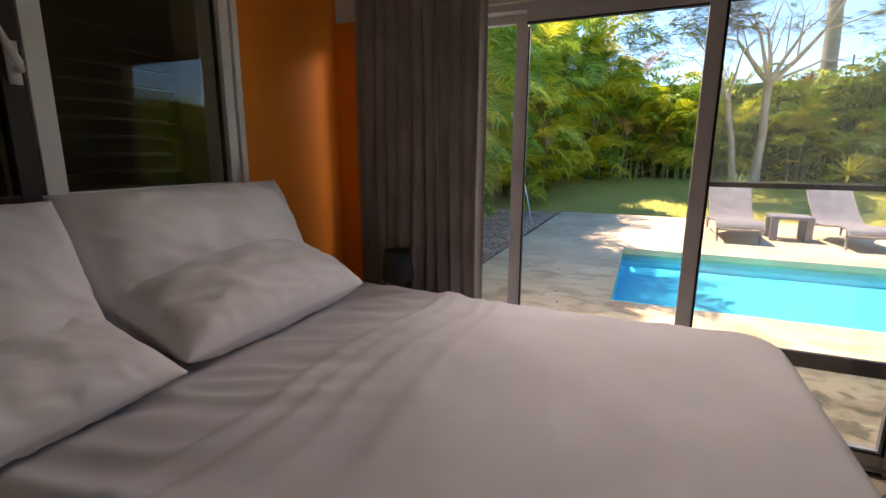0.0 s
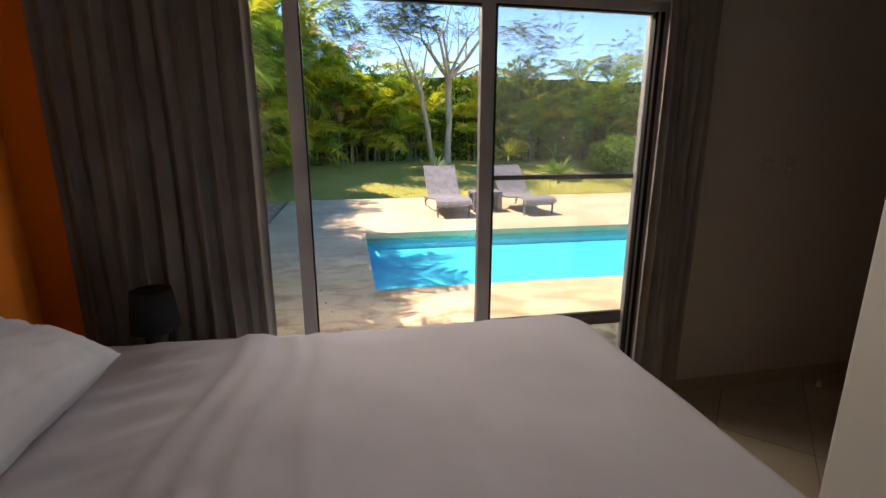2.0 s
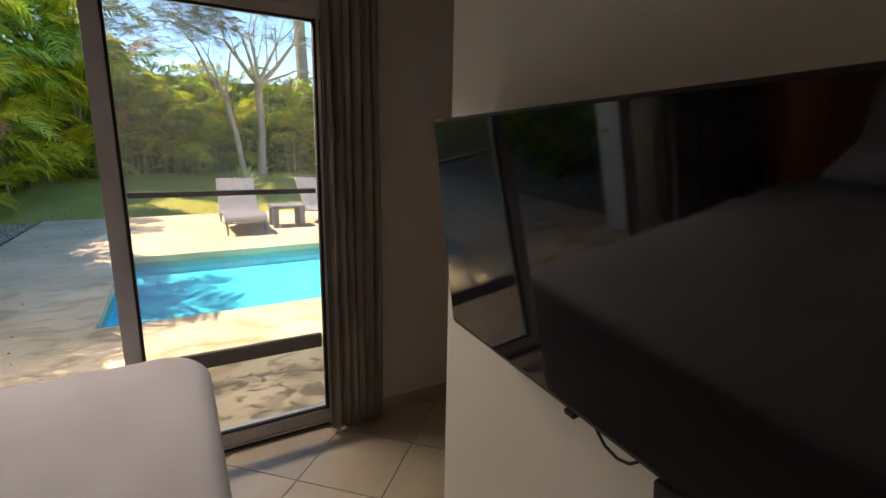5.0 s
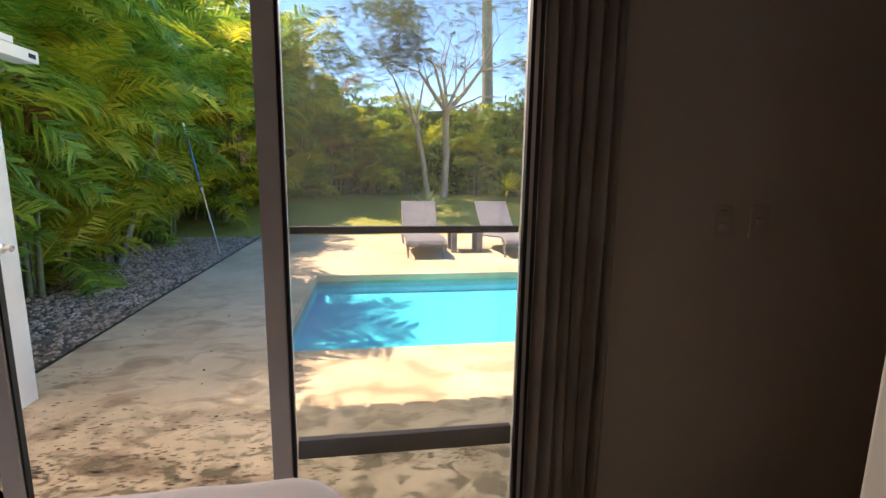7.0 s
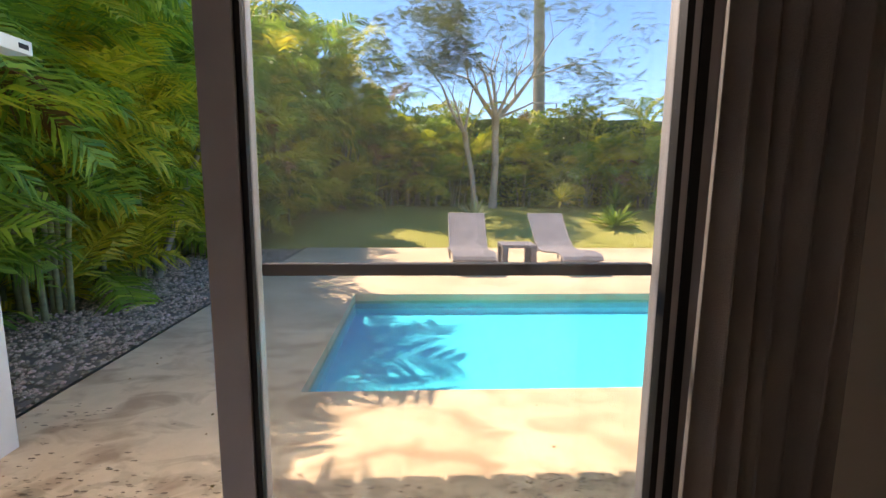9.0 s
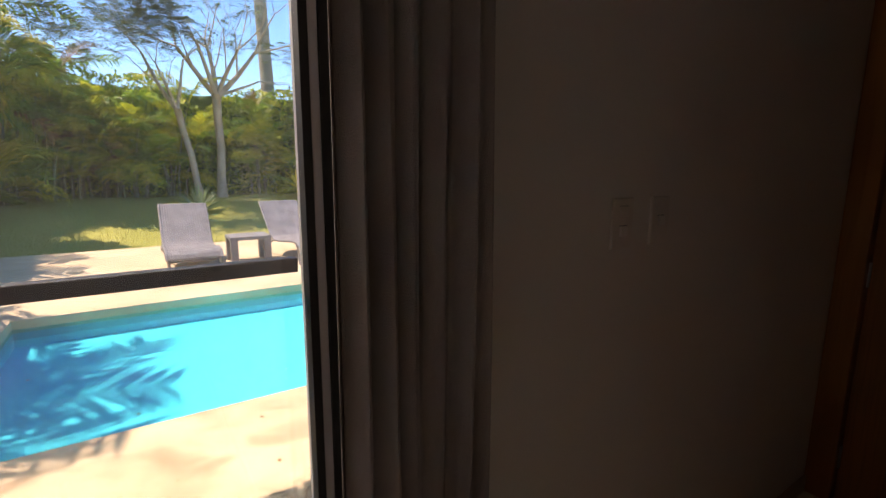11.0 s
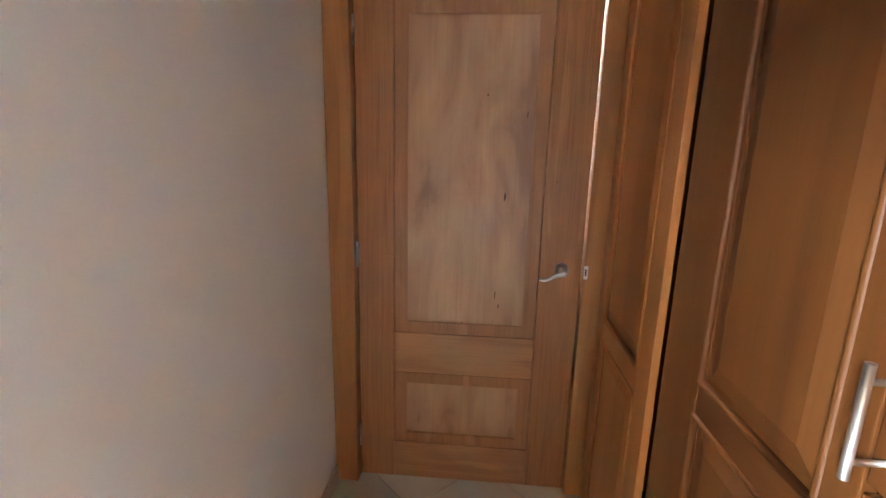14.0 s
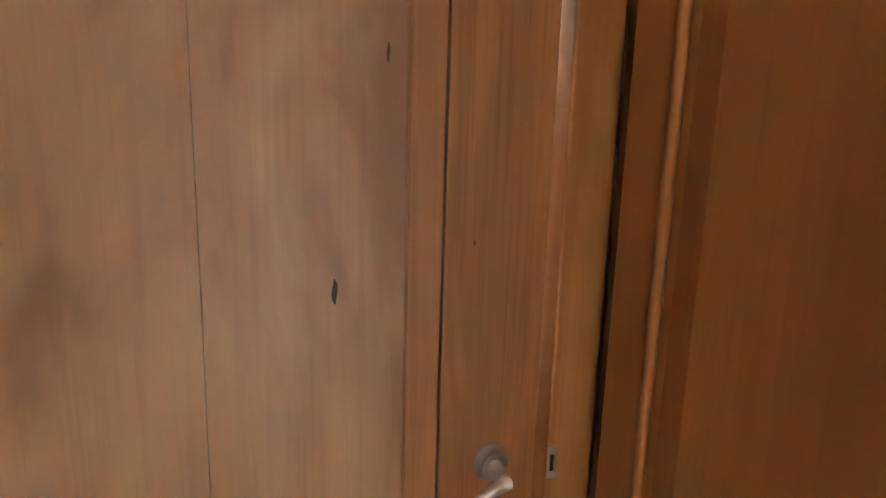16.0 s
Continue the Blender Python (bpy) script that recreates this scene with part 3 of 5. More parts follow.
for ky, kz, kw, kh in ((-0.660, 1.230, 0.008, 0.034), (-0.726, 1.525, 0.005, 0.026), (-0.582, 1.590, 0.006, 0.010), (-0.640, 0.845, 0.004, 0.040), (-0.655, 0.800, 0.006, 0.018), (-0.512, 0.715, 0.005, 0.030), (-0.845, 1.290, 0.004, 0.008)):
    bm = bmesh.new()
    ring = [bm.verts.new((0, math.sin(q) * kw / 2 * (1 - 0.35 * abs(math.cos(q))) + 0.1 * kw * math.cos(3 * q), math.cos(q) * kh / 2)) for q in [2 * math.pi * k / 14 for k in range(14)]]
    tip = bm.verts.new((-0.0006, 0, 0))
    for k in range(14):
        bm.faces.new((ring[k], ring[(k + 1) % 14], tip))
    bmesh.ops.translate(bm, verts=bm.verts, vec=((X + 0.0113 if ky > -0.80 else X - 0.0006), ky, kz))
    into(link("knot", bm, M_KNOT, None, "small dark knot in the wood", True), dr)
# unseen board added behind the leaf to stop light leaking through its seams
dpart("backing", M_STILE, [(X + 0.0385, X + 0.044, -0.944, -0.104, 0.015, 2.030)], "")
# added strips block hall light, leaving the lock-side slit bright only higher up
dpart("stop_strip", M_JAMB, [(X + 0.045, X + 0.06, -0.935, -0.110, 1.99, 2.045), (X + 0.045, X + 0.06, -0.962, -0.935, 0, 0.93), (X + 0.045, X + 0.06, -0.110, -0.098, 0, 2.04)], "unseen strips added to block hall light round the leaf")
for z in (0.20, 0.99, 1.80):
    bm = bmesh.new()
    for k in range(5):
        cyl(bm, X - 0.006, -0.100, z - 0.05 + k * 0.0205, z - 0.05 + k * 0.0205 + 0.0185, 0.0065, n=10)
    into(link("hinge", bm, M_STEEL, None, "worn steel hinge"), dr)
KY, KZ = -0.885, 0.962
bm = bmesh.new()
tube(bm, [(X, KY, KZ), (X - 0.008, KY, KZ), (X - 0.014, KY, KZ)], [0.027, 0.027, 0.020], 24)
tube(bm, [(X - 0.014, KY, KZ - 0.002), (X - 0.045, KY, KZ - 0.004)], [0.013, 0.011], 14)
into(link("handle_rose", bm, M_STEEL, None, "round brushed steel rose", True), dr)
bm = bmesh.new()
tube(bm, [(X - 0.045, KY - 0.006, KZ - 0.006), (X - 0.050, KY + 0.010, KZ - 0.006), (X - 0.052, KY + 0.035, KZ - 0.014), (X - 0.052, KY + 0.052, KZ - 0.026), (X - 0.050, KY + 0.070, KZ - 0.031), (X - 0.046, KY + 0.086, KZ - 0.028)],
     [0.010, 0.010, 0.007, 0.006, 0.0055, 0.0045], 12)
into(link("handle_lever", bm, M_STEEL, None, "curved brushed steel lever", True), dr)
dpart("strike_plate", M_STEEL, [(X - 0.033, X - 0.0305, -0.977, -0.9625, 0.938, 0.988)], "small steel strike plate", 0.0005)
dpart("keeper_hole", M_GASKET, [(X - 0.0335, X - 0.0332, -0.972, -0.966, 0.950, 0.976)], "dark keeper hole", 0)

# ---- closet ----
CF = -1.045
cl = thing("closet", 3.5, -1.35, 0, "varnished reddish brown built-in closet beside the door", "closet")


def cpart(name, mat, boxes, label="", bevel=0.002, parent=None):
    ob = into(part(name, mat, boxes, None, label, bevel), cl)
    return ob


cpart("carcass", M_GASKET, [(2.585, 4.46, -1.69, -1.075, 0.0, 0.08), (2.585, 4.46, -1.69, -1.075, 2.40, 2.43), (2.585, 4.46, -1.69, -1.60, 0.08, 2.40)], "dark inner carcass")
cpart("side", M_CLOSET, [(2.583, 2.603, -1.69, CF - 0.004, 0.08, 2.40)], "closet side")
cpart("side", M_CLOSET, [(4.462, 4.495, -1.69, CF + 0.004, 0, 2.43)], "closet side post")
cpart("divider", M_CLOSET, [(3.905, 3.925, -1.60, CF - 0.060, 0.08, 2.40)], "closet divider")
cpart("fascia", M_CLOSETX, [(2.583, 4.46, -1.10, CF, 2.432, CEIL - 0.002)], "closet top board")


def closet_door(name, x0, x1, z0, z1, front, panels, label, wd=None, wx=None):
    """A framed door; each panel (x0, x1, z0, z1) is a raised field with a rounded moulding."""
    wd, wx = wd or M_CLOSET, wx or M_CLOSETX
    d = thing(name, x0, front, z0, label, "door")
    d.parent = cl
    d.matrix_parent_inverse = Matrix.Translation(cl.location).inverted()

    def sub(ob):
        ob.parent = d
        ob.matrix_parent_inverse = Matrix.Translation(d.location).inverted()
        return ob

    px0, px1 = panels[0][0], panels[0][1]
    for a, b in ((x0, px0), (px1, x1)):
        sub(part("stile", wd, [(a, b, front - 0.022, front, z0, z1)], None, "", 0.003))
    zs = [z0] + [v for p in panels for v in (p[2], p[3])] + [z1]
    for i in range(0, len(zs), 2):
        sub(part("rail", wx, [(px0 + 0.0003, px1 - 0.0003, front - 0.022, front - 0.0003, zs[i], zs[i + 1])], None, "", 0.003))
    for a, b, c, e in panels:
        bm = bmesh.new()
        vs = box(bm, a + 0.001, b - 0.001, front - 0.020, front - 0.014, c + 0.001, e - 0.001)
        w = 0.055
        v2 = [bm.verts.new(p) for p in ((a + 0.012, front - 0.0145, c + 0.012), (b - 0.012, front - 0.0145, c + 0.012), (b - 0.012, front - 0.0145, e - 0.012), (a + 0.012, front - 0.0145, e - 0.012),
                                        (a + w, front - 0.003, c + w), (b - w, front - 0.003, c + w), (b - w, front - 0.003, e - w), (a + w, front - 0.003, e - w))]
        for k in range(4):
            bm.faces.new((v2[k], v2[(k + 1) % 4], v2[4 + (k + 1) % 4], v2[4 + k]))
        bm.faces.new(v2[4:])
        bmesh.ops.recalc_face_normals(bm, faces=bm.faces)
        sub(link("panel", bm, wd))
        bm = bmesh.new()
        r = 0.0075
        for p0, p1 in (((a, c), (b, c)), ((b, c), (b, e)), ((b, e), (a, e)), ((a, e), (a, c))):
            tube(bm, [(p0[0], front - 0.003, p0[1]), (p1[0], front - 0.003, p1[1])], r, 8)
        sub(link("moulding", bm, wd, None, "", True))
    return d, sub


closet_door("closet_door", 3.328, 3.917, 0.085, 2.395, CF, [(3.390, 3.735, 0.16, 0.865), (3.390, 3.735, 0.945, 2.30)], "tall closed closet door with two raised panels")
d2, s2 = closet_door("closet_door", 2.606, 3.323, 1.036, 2.395, CF, [(2.70, 3.215, 1.115, 2.30)], "upper closet door with a bar handle")
d3, s3 = closet_door("closet_door", 2.606, 3.323, 0.085, 1.022, CF, [(2.70, 3.215, 0.16, 0.94)], "lower closet door with a small handle")
closet_door("closet_door", 3.928, 4.458, 0.012, 2.395, CF + 0.025, [(4.022, 4.385, 0.10, 0.745), (4.022, 4.385, 0.825, 2.30)], "narrow closet leaf standing proud, pale edge showing", M_LEAFW, M_LEAFW)
for sub, pts, posts in ((s2, [(3.300, 1.056), (3.300, 1.200)], [(3.300, 1.078), (3.300, 1.178)]), (s3, [(2.99, 0.880), (3.125, 0.880)], [(3.01, 0.88), (3.105, 0.88)])):
    bm = bmesh.new()
    tube(bm, [(a, CF + 0.046, b) for a, b in pts], 0.006, 12)
    for a, b in posts:
        tube(bm, [(a, CF, b), (a, CF + 0.046, b)], 0.0042, 10)
    sub(link("bar_handle", bm, M_STEEL, None, "slim steel bar handle", True))
# ---- switches ----
for x0, rockers, lab in ((3.020, (1.300, 1.255), "ivory wall plate with two rocker switches"), (3.168, (1.272,), "ivory wall plate with one rocker switch")):
    sw = thing("light_switch", x0 + 0.036, 0, 1.27, lab, "light switch", "light switches by the curtain")
    into(part("plate", M_PLATE, [(x0, x0 + 0.073, -0.008, -0.0005, 1.213, 1.331)], None, "", 0.003), sw)
    for z in rockers:
        into(part("rocker", M_SWITCH, [(x0 + 0.024, x0 + 0.049, -0.014, -0.0085, z - 0.012, z + 0.012)], None, "", 0.002), sw)
        into(part("recess", M_GASKET, [(x0 + 0.022, x0 + 0.051, -0.0088, -0.0081, z + 0.0122, z + 0.0133)], None, "dark gap above the rocker", 0), sw)
# ---- door stop ----
st = thing("door_stop", 3.56, -0.115, 0, "small steel door stop on the tiled floor", "door stop")
bm = bmesh.new()
tube(bm, [(0, 0, 0.001), (0, 0, 0.012), (0, 0, 0.030), (0, 0, 0.036)], [0.017, 0.016, 0.011, 0.006], 16)
link("body", bm, M_STEEL, st, "", True)

# ---- television ----
tv = thing("television", 2.36, -1.63, 0.97, "black flat television mounted on the cream wall", "television")
TY0, TY1, TZ0, TZ1, TX = -2.080, -1.172, 0.972, 1.495, 2.335
into(part("case", M_TVCASE, [(TX + 0.004, TX + 0.045, TY0, TY1, TZ0, TZ1), (TX + 0.045, TX + 0.075, TY0 + 0.2, TY1 - 0.2, TZ0 + 0.06, TZ1 - 0.12)], None, "thin black case", 0.003), tv)
into(part("screen", M_TV, [(TX, TX + 0.0035, TY0 + 0.006, TY1 - 0.006, TZ0 + 0.012, TZ1 - 0.006)], None, "glossy dark screen", 0.001), tv)
into(part("wall_bracket", M_TVCASE, [(TX + 0.075, ROOM_E, -1.74, -1.52, 1.12, 1.36)], None, "black wall bracket", 0.003), tv)
into(part("receiver_box", M_TVCASE, [(TX - 0.004, TX + 0.03, -1.930, -1.834, 0.938, 0.9715)], None, "small black box below the screen", 0.004), tv)
bm = bmesh.new()
tube(bm, [(TX + 0.02, -1.690, 0.975), (TX + 0.02, -1.697, 0.955), (TX + 0.02, -1.715, 0.938), (TX + 0.02, -1.742, 0.932), (TX + 0.02, -1.768, 0.940), (TX + 0.02, -1.787, 0.958), (TX + 0.02, -1.795, 0.975)], 0.0028, 8)
into(link("cable", bm, M_GASKET, None, "thin black looped cable", True), tv)
into(part("sensor", M_TVCASE, [(TX - 0.001, TX + 0.02, -1.66, -1.635, 0.962, 0.9715)], None, "", 0.002), tv)
# the screen leans forward on its bracket and turns a little towards the bed
lean = Matrix.Rotation(radians(-5.3), 4, "Z") @ Matrix.Rotation(radians(-7.0), 4, "Y")
corner = Vector((TX, TY1, TZ0)) - Vector(tv.location)
tv.rotation_euler = lean.to_euler()
tv.location = Vector((2.354, -1.210, 0.994)) - lean.to_3x3() @ corner


# ---- curtains ----
def curtain(x0, x1, yc, folds, depth, seed, label):
    c = thing("curtain", (x0 + x1) / 2, yc, 0.015, label, "curtain")
    rng = random.Random(seed)
    nx, nz, z1 = folds * 14, 26, 2.50
    ph = [rng.uniform(-0.5, 0.5) for _ in range(folds + 2)]
    am = [rng.uniform(0.6, 1.25) for _ in range(folds + 2)]
    verts, faces = [], []
    for side in (0, 1):
        for j in range(nz + 1):
            v = j / nz
            for i in range(nx + 1):
                u = i / nx
                k = u * folds
                q = int(k)
                a = am[q] * (1 - (k - q)) + am[q + 1] * (k - q)
                p = ph[q] * (1 - (k - q)) + ph[q + 1] * (k - q)
                w = math.sin(2 * math.pi * k + p) + 0.28 * math.sin(4.6 * math.pi * k + 3 * p + v)
                y = yc + depth * a * (0.85 + 0.3 * (1 - v)) * w + 0.006 * math.sin(7 * v + 9 * u)
                xs = x0 + (x1 - x0) * (u + 0.018 * math.sin(2 * math.pi * k * 2 + p) + 0.012 * math.sin(5 * v + q) * (1 - v))
                spreadx = (xs - (x0 + x1) / 2) * 0.05 * (1 - v)
                verts.append((xs + spreadx - c.location.x, y + side * 0.003 - c.location.y, z1 * v + 0.003 * math.sin(9 * u) * (1 - v)))
    n1 = (nx + 1) * (nz + 1)
    for side in (0, 1):
        for j in range(nz):
            for i in range(nx):
                a = side * n1 + j * (nx + 1) + i
                f = (a, a + 1, a + nx + 2, a + nx + 1)
                faces.append(f if side == 0 else f[::-1])
    for j in range(nz):
        for i in (0, nx):
            a = j * (nx + 1) + i
            faces.append((a, a + nx + 1, a + nx + 1 + n1, a + n1))
    for i in range(nx):
        faces.append((i, i + n1, i + 1 + n1, i + 1))
    raw("cloth", verts, faces, M_CURTAIN, c, "", True)
    return c


curtain(-0.200, 0.520, -0.085, 10, 0.028, 3, "heavy taupe grey curtain drawn back beside the orange wall")
curtain(2.345, 2.612, -0.072, 6, 0.023, 8, "heavy taupe grey curtain bunched at the end of the glass doors")
rod = thing("curtain_rod", 1.1, -0.085, 2.53, "dark curtain rod above the glass doors", "curtain rod")
bm = bmesh.new()
tube(bm, [(-1.47, 0, 0), (1.6, 0, 0)], 0.014, 12)
link("rod", bm, M_BRONZE, rod, "", True)
for x in (-1.40, 0.1, 1.55):
    part("bracket", M_BRONZE, [(x - 0.01, x + 0.01, -0.012, 0.083, -0.02, 0.02)], rod)


# ---- bed ----
BX0, BX1, BY0, BY1, BTOP = -0.34, 1.790, -2.07, -0.435, 0.728
bed = thing("bed", 0.77, -1.36, 0, "wide low bed with a pale base and mattress", "bed")
into(part("base", M_SHEET, [(BX0 + 0.06, BX1 - 0.10, BY0 + 0.08, BY1 - 0.08, 0.08, 0.34)], None, "fabric covered base", 0.03), bed)
into(part("mattress", M_SHEET, [(BX0 + 0.04, BX1 - 0.07, BY0 + 0.06, BY1 - 0.06, 0.34, 0.655)], None, "thick mattress", 0.05), bed)
for x in (BX0 + 0.15, BX1 - 0.2):
    for y in (BY0 + 0.18, BY1 - 0.18):
        bm = bmesh.new()
        cyl(bm, x - 0.77, y + 1.36, 0, 0.08, 0.03, 0.03, 12)
        link("foot", bm, M_DARKWOOD, bed)


def ridge(d, w):
    return math.exp(-(d / w) ** 2)


def bedcover():
    c = thing("bedcover", 0.77, -1.36, BTOP, "plain white cotton bedcover, softly creased and hanging over the sides", "bedcover")
    cx, cy, hx, hy = (BX0 + BX1) / 2, (BY0 + BY1) / 2, (BX1 - BX0) / 2, (BY1 - BY0) / 2
    R, r, drop = 0.17, 0.045, 0.53
    nx, ny = 190, 170
    ex, ey = hx - r + r * math.pi / 2 + drop, hy - r + r * math.pi / 2 + drop
    verts, faces = [], []
    for j in range(ny + 1):
        for i in range(nx + 1):
            a, b = -ex + 2 * ex * i / nx, -ey + 2 * ey * j / ny
            qx, qy = max(abs(a) - (hx - R), 0), max(abs(b) - (hy - R), 0)
            dist = math.hypot(qx, qy)
            if dist > 1e-9:
                n = Vector((math.copysign(qx, a) / dist, math.copysign(qy, b) / dist))
            else:
                n = Vector((0.0, 0.0))
            base = Vector((max(-(hx - R), min(hx - R, a)), max(-(hy - R), min(hy - R, b))))
            d = dist - (R - r)
            if d <= 0:
                off, z, side = dist, 0.0, 0.0
            elif d < r * math.pi / 2:
                th = d / r
                off, z, side = R - r + r * math.sin(th), -r * (1 - math.cos(th)), th / (math.pi / 2)
            else:
                hang = min(d - r * math.pi / 2, drop + 0.03)
                off, z, side = R, -r - hang, 1.0
            x, y = base.x + n.x * off + cx, base.y + n.y * off + cy
            if side >= 1:
                hang = -z - r
                w = 0.014 * math.sin(9.0 * (x * n.y - y * n.x) + 2 * noise.noise(Vector((x * 2, y * 2, 0)))) * min(1, hang * 2) * (0.6 if x > 1.7 else 1)
                x, y = x + n.x * w, y + n.y * w
            top = 1 - side
            q = Vector((x * 1.6, y * 1.6, 0.3))
            h = 0.010 * noise.noise(q) + 0.0045 * noise.noise(q * 3.1)
            # long creases running across, near the pillows and at the folded edge
            wob = 0.05 * noise.noise(Vector((y * 2.2, 3.0, x)))
            h += 0.017 * ridge(x - 0.475 - 0.03 * (y + 1.1) - wob, 0.028) + 0.013 * ridge(x - 0.545 - wob, 0.03) + 0.010 * ridge(x - 0.77 - wob * 0.7 + 0.05 * (y + 1), 0.035)
            h += 0.009 * ridge(x - 0.65 - wob * 1.4, 0.025)
            near = 1 / (1 + math.exp((x - 0.42) * 9))
            cr = noise.noise(Vector((x * 2.2 + y * 0.9, y * 7.5 - x * 4, 5.0)))
            h += near * 0.022 * (1 - abs(cr) * 2.2)
            cr2 = noise.noise(Vector((x * 3.5, y * 1.6 + x, 9.0)))
            h += (1 - near) * 0.006 * (1 - abs(cr2) * 3)
            z += h * top
            verts.append((x - 0.77, y + 1.36, z))
    for j in range(ny):
        for i in range(nx):
            k = j * (nx + 1) + i
            faces.append((k, k + 1, k + nx + 2, k + nx + 1))
    raw("cloth", verts, faces, M_SHEET, c, "", True)


bedcover()


def pillow(x, y, z, rx, ry, rz, w, h, t, seed, label):
    """A soft case: thick in the middle, drawn out to thin pointed corners, with creases."""
    p = new("pillow")
    p.matrix_basis = pose(x, y, z, rx, ry, rz)
    tagged(p, label, "pillow", "pillows on the bed")
    nu, nv = 64, 46
    verts, faces = [], []
    for side in (1, -1):
        for j in range(nv + 1):
            for i in range(nu + 1):
                u, v = -1 + 2 * i / nu, -1 + 2 * j / nv
                e = (1 - abs(u) ** 2.6) * (1 - abs(v) ** 2.6)
                th = max(e, 0) ** 0.5
                pin = 1 - 0.055 * (1 - u * u) * abs(v) ** 3, 1 - 0.045 * (1 - v * v) * abs(u) ** 3
                cor = 1 - 0.02 * (u * v) ** 4
                px, py = u * w / 2 * pin[1] * cor, v * h / 2 * pin[0] * cor
                q = Vector((u * 2.2 + seed, v * 2.0, side * 0.7))
                bumpz = 0.012 * noise.noise(q) + 0.010 * noise.noise(q * 2.3)
                rad = math.atan2(v, u)
                rim = 1 - min(1, e * 2.2)
                cre = rim * (0.009 * math.sin(26 * (u + 0.35 * v) + 5 * noise.noise(q * 1.7)) + 0.005 * math.sin(41 * (v - 0.5 * u) + 6 * noise.noise(q * 2.6))) * min(1, e * 14)
                c2 = noise.noise(Vector((u * 3 + v * 5 + seed, v * 1.5 - u, 2.0)))
                cre += 0.007 * (1 - abs(c2) * 3) * min(1, e * 4)
                verts.append((px, py, side * (th * t / 2 + 0.003) + (bumpz + cre) * min(1, e * 3)))
    n1 = (nu + 1) * (nv + 1)
    for s in (0, 1):
        for j in range(nv):
            for i in range(nu):
                a = s * n1 + j * (nu + 1) + i
                f = (a, a + 1, a + nu + 2, a + nu + 1)
                faces.append(f if s == 0 else f[::-1])
    loop = [i for i in range(nu)] + [nu + j * (nu + 1) for j in range(nv)] + [nv * (nu + 1) + i for i in range(nu, 0, -1)] + [j * (nu + 1) for j in range(nv, 0, -1)]
    for a, b in zip(loop, loop[1:] + loop[:1]):
        faces.append((a, b + 0, b + n1, a + n1)[::-1])
    raw("case", verts, faces, M_PILLOW, p, "", True)
    return p


# local x runs along the bed's width (y), local y up the pillow
pillow(-0.19, -1.130, 0.975, 66, 0, 90, 0.95, 0.60, 0.27, 1.0, "plump white pillow leaning against the window")
pillow(-0.16, -1.93, 0.965, 64, 0, 90, 0.70, 0.60, 0.26, 7.0, "plump white pillow leaning beside another")
pillow(-0.03, -1.145, 0.885, 17, 0, 90, 0.88, 0.50, 0.25, 13.0, "soft white pillow lying in front of the leaning one")
pillow(-0.02, -1.95, 0.865, 15, 0, 90, 0.72, 0.52, 0.17, 21.0, "soft white pillow lying flat near the bed's edge")

# ---- nightstand and lamp ----
ns = thing("nightstand", 0.13, -0.245, 0, "low dark-stained nightstand between bed and curtain", "nightstand")
part("top", M_DARKWOOD, [(-0.24, 0.24, -0.105, 0.10, 0.565, 0.60)], ns, "", 0.006)
part("body", M_DARKWOOD, [(-0.22, 0.22, -0.09, 0.085, 0.12, 0.563)], ns, "", 0.004)
for a, b in ((-0.2, -0.08), (0.2, -0.08), (-0.2, 0.07), (0.2, 0.07)):
    part("leg", M_DARKWOOD, [(a - 0.018, a + 0.018, b - 0.018, b + 0.018, 0, 0.12)], ns)
tl = thing("table_lamp", 0.125, -0.262, 0.60, "small table lamp with a dark drum shade on the nightstand", "table lamp")
bm = bmesh.new()
tube(bm, [(0, 0, 0), (0, 0, 0.012), (0, 0, 0.02), (0, 0, 0.05), (0, 0, 0.085), (0, 0, 0.11), (0, 0, 0.15)], [0.045, 0.045, 0.03, 0.042, 0.045, 0.022, 0.010], 20)
link("base", bm, M_CERAMIC, tl, "", True)
bm = bmesh.new()
n = 28
rr = [(0.088, 0.112), (0.070, 0.268), (0.067, 0.268), (0.085, 0.112)]
rings = [[bm.verts.new((r * math.cos(2 * math.pi * k / n), r * math.sin(2 * math.pi * k / n), z)) for k in range(n)] for r, z in rr]
for a in range(4):
    for k in range(n):
        bm.faces.new((rings[a][k], rings[a][(k + 1) % n], rings[(a + 1) % 4][(k + 1) % n], rings[(a + 1) % 4][k]))
link("shade", bm, M_SHADE, tl, "dark drum shade", True)

# ---- ground ----
PX0, PX1, PY0, PY1 = 1.08, 9.0, 2.19, 4.93
DX0, DX1, DY1 = -0.50, 12.5, 9.1


def lawn_height(x, y):
    t = min(1, max(0, (y - DY1 - 0.1) / 5.2))
    edge = min(1, max(0, (x + 2.6) / 0.6)) if y < DY1 else 1
    return -0.05 + 0.62 * t * t * (3 - 2 * t) + 0.03 * noise.noise(Vector((x * 0.5, y * 0.5, 0))) * t


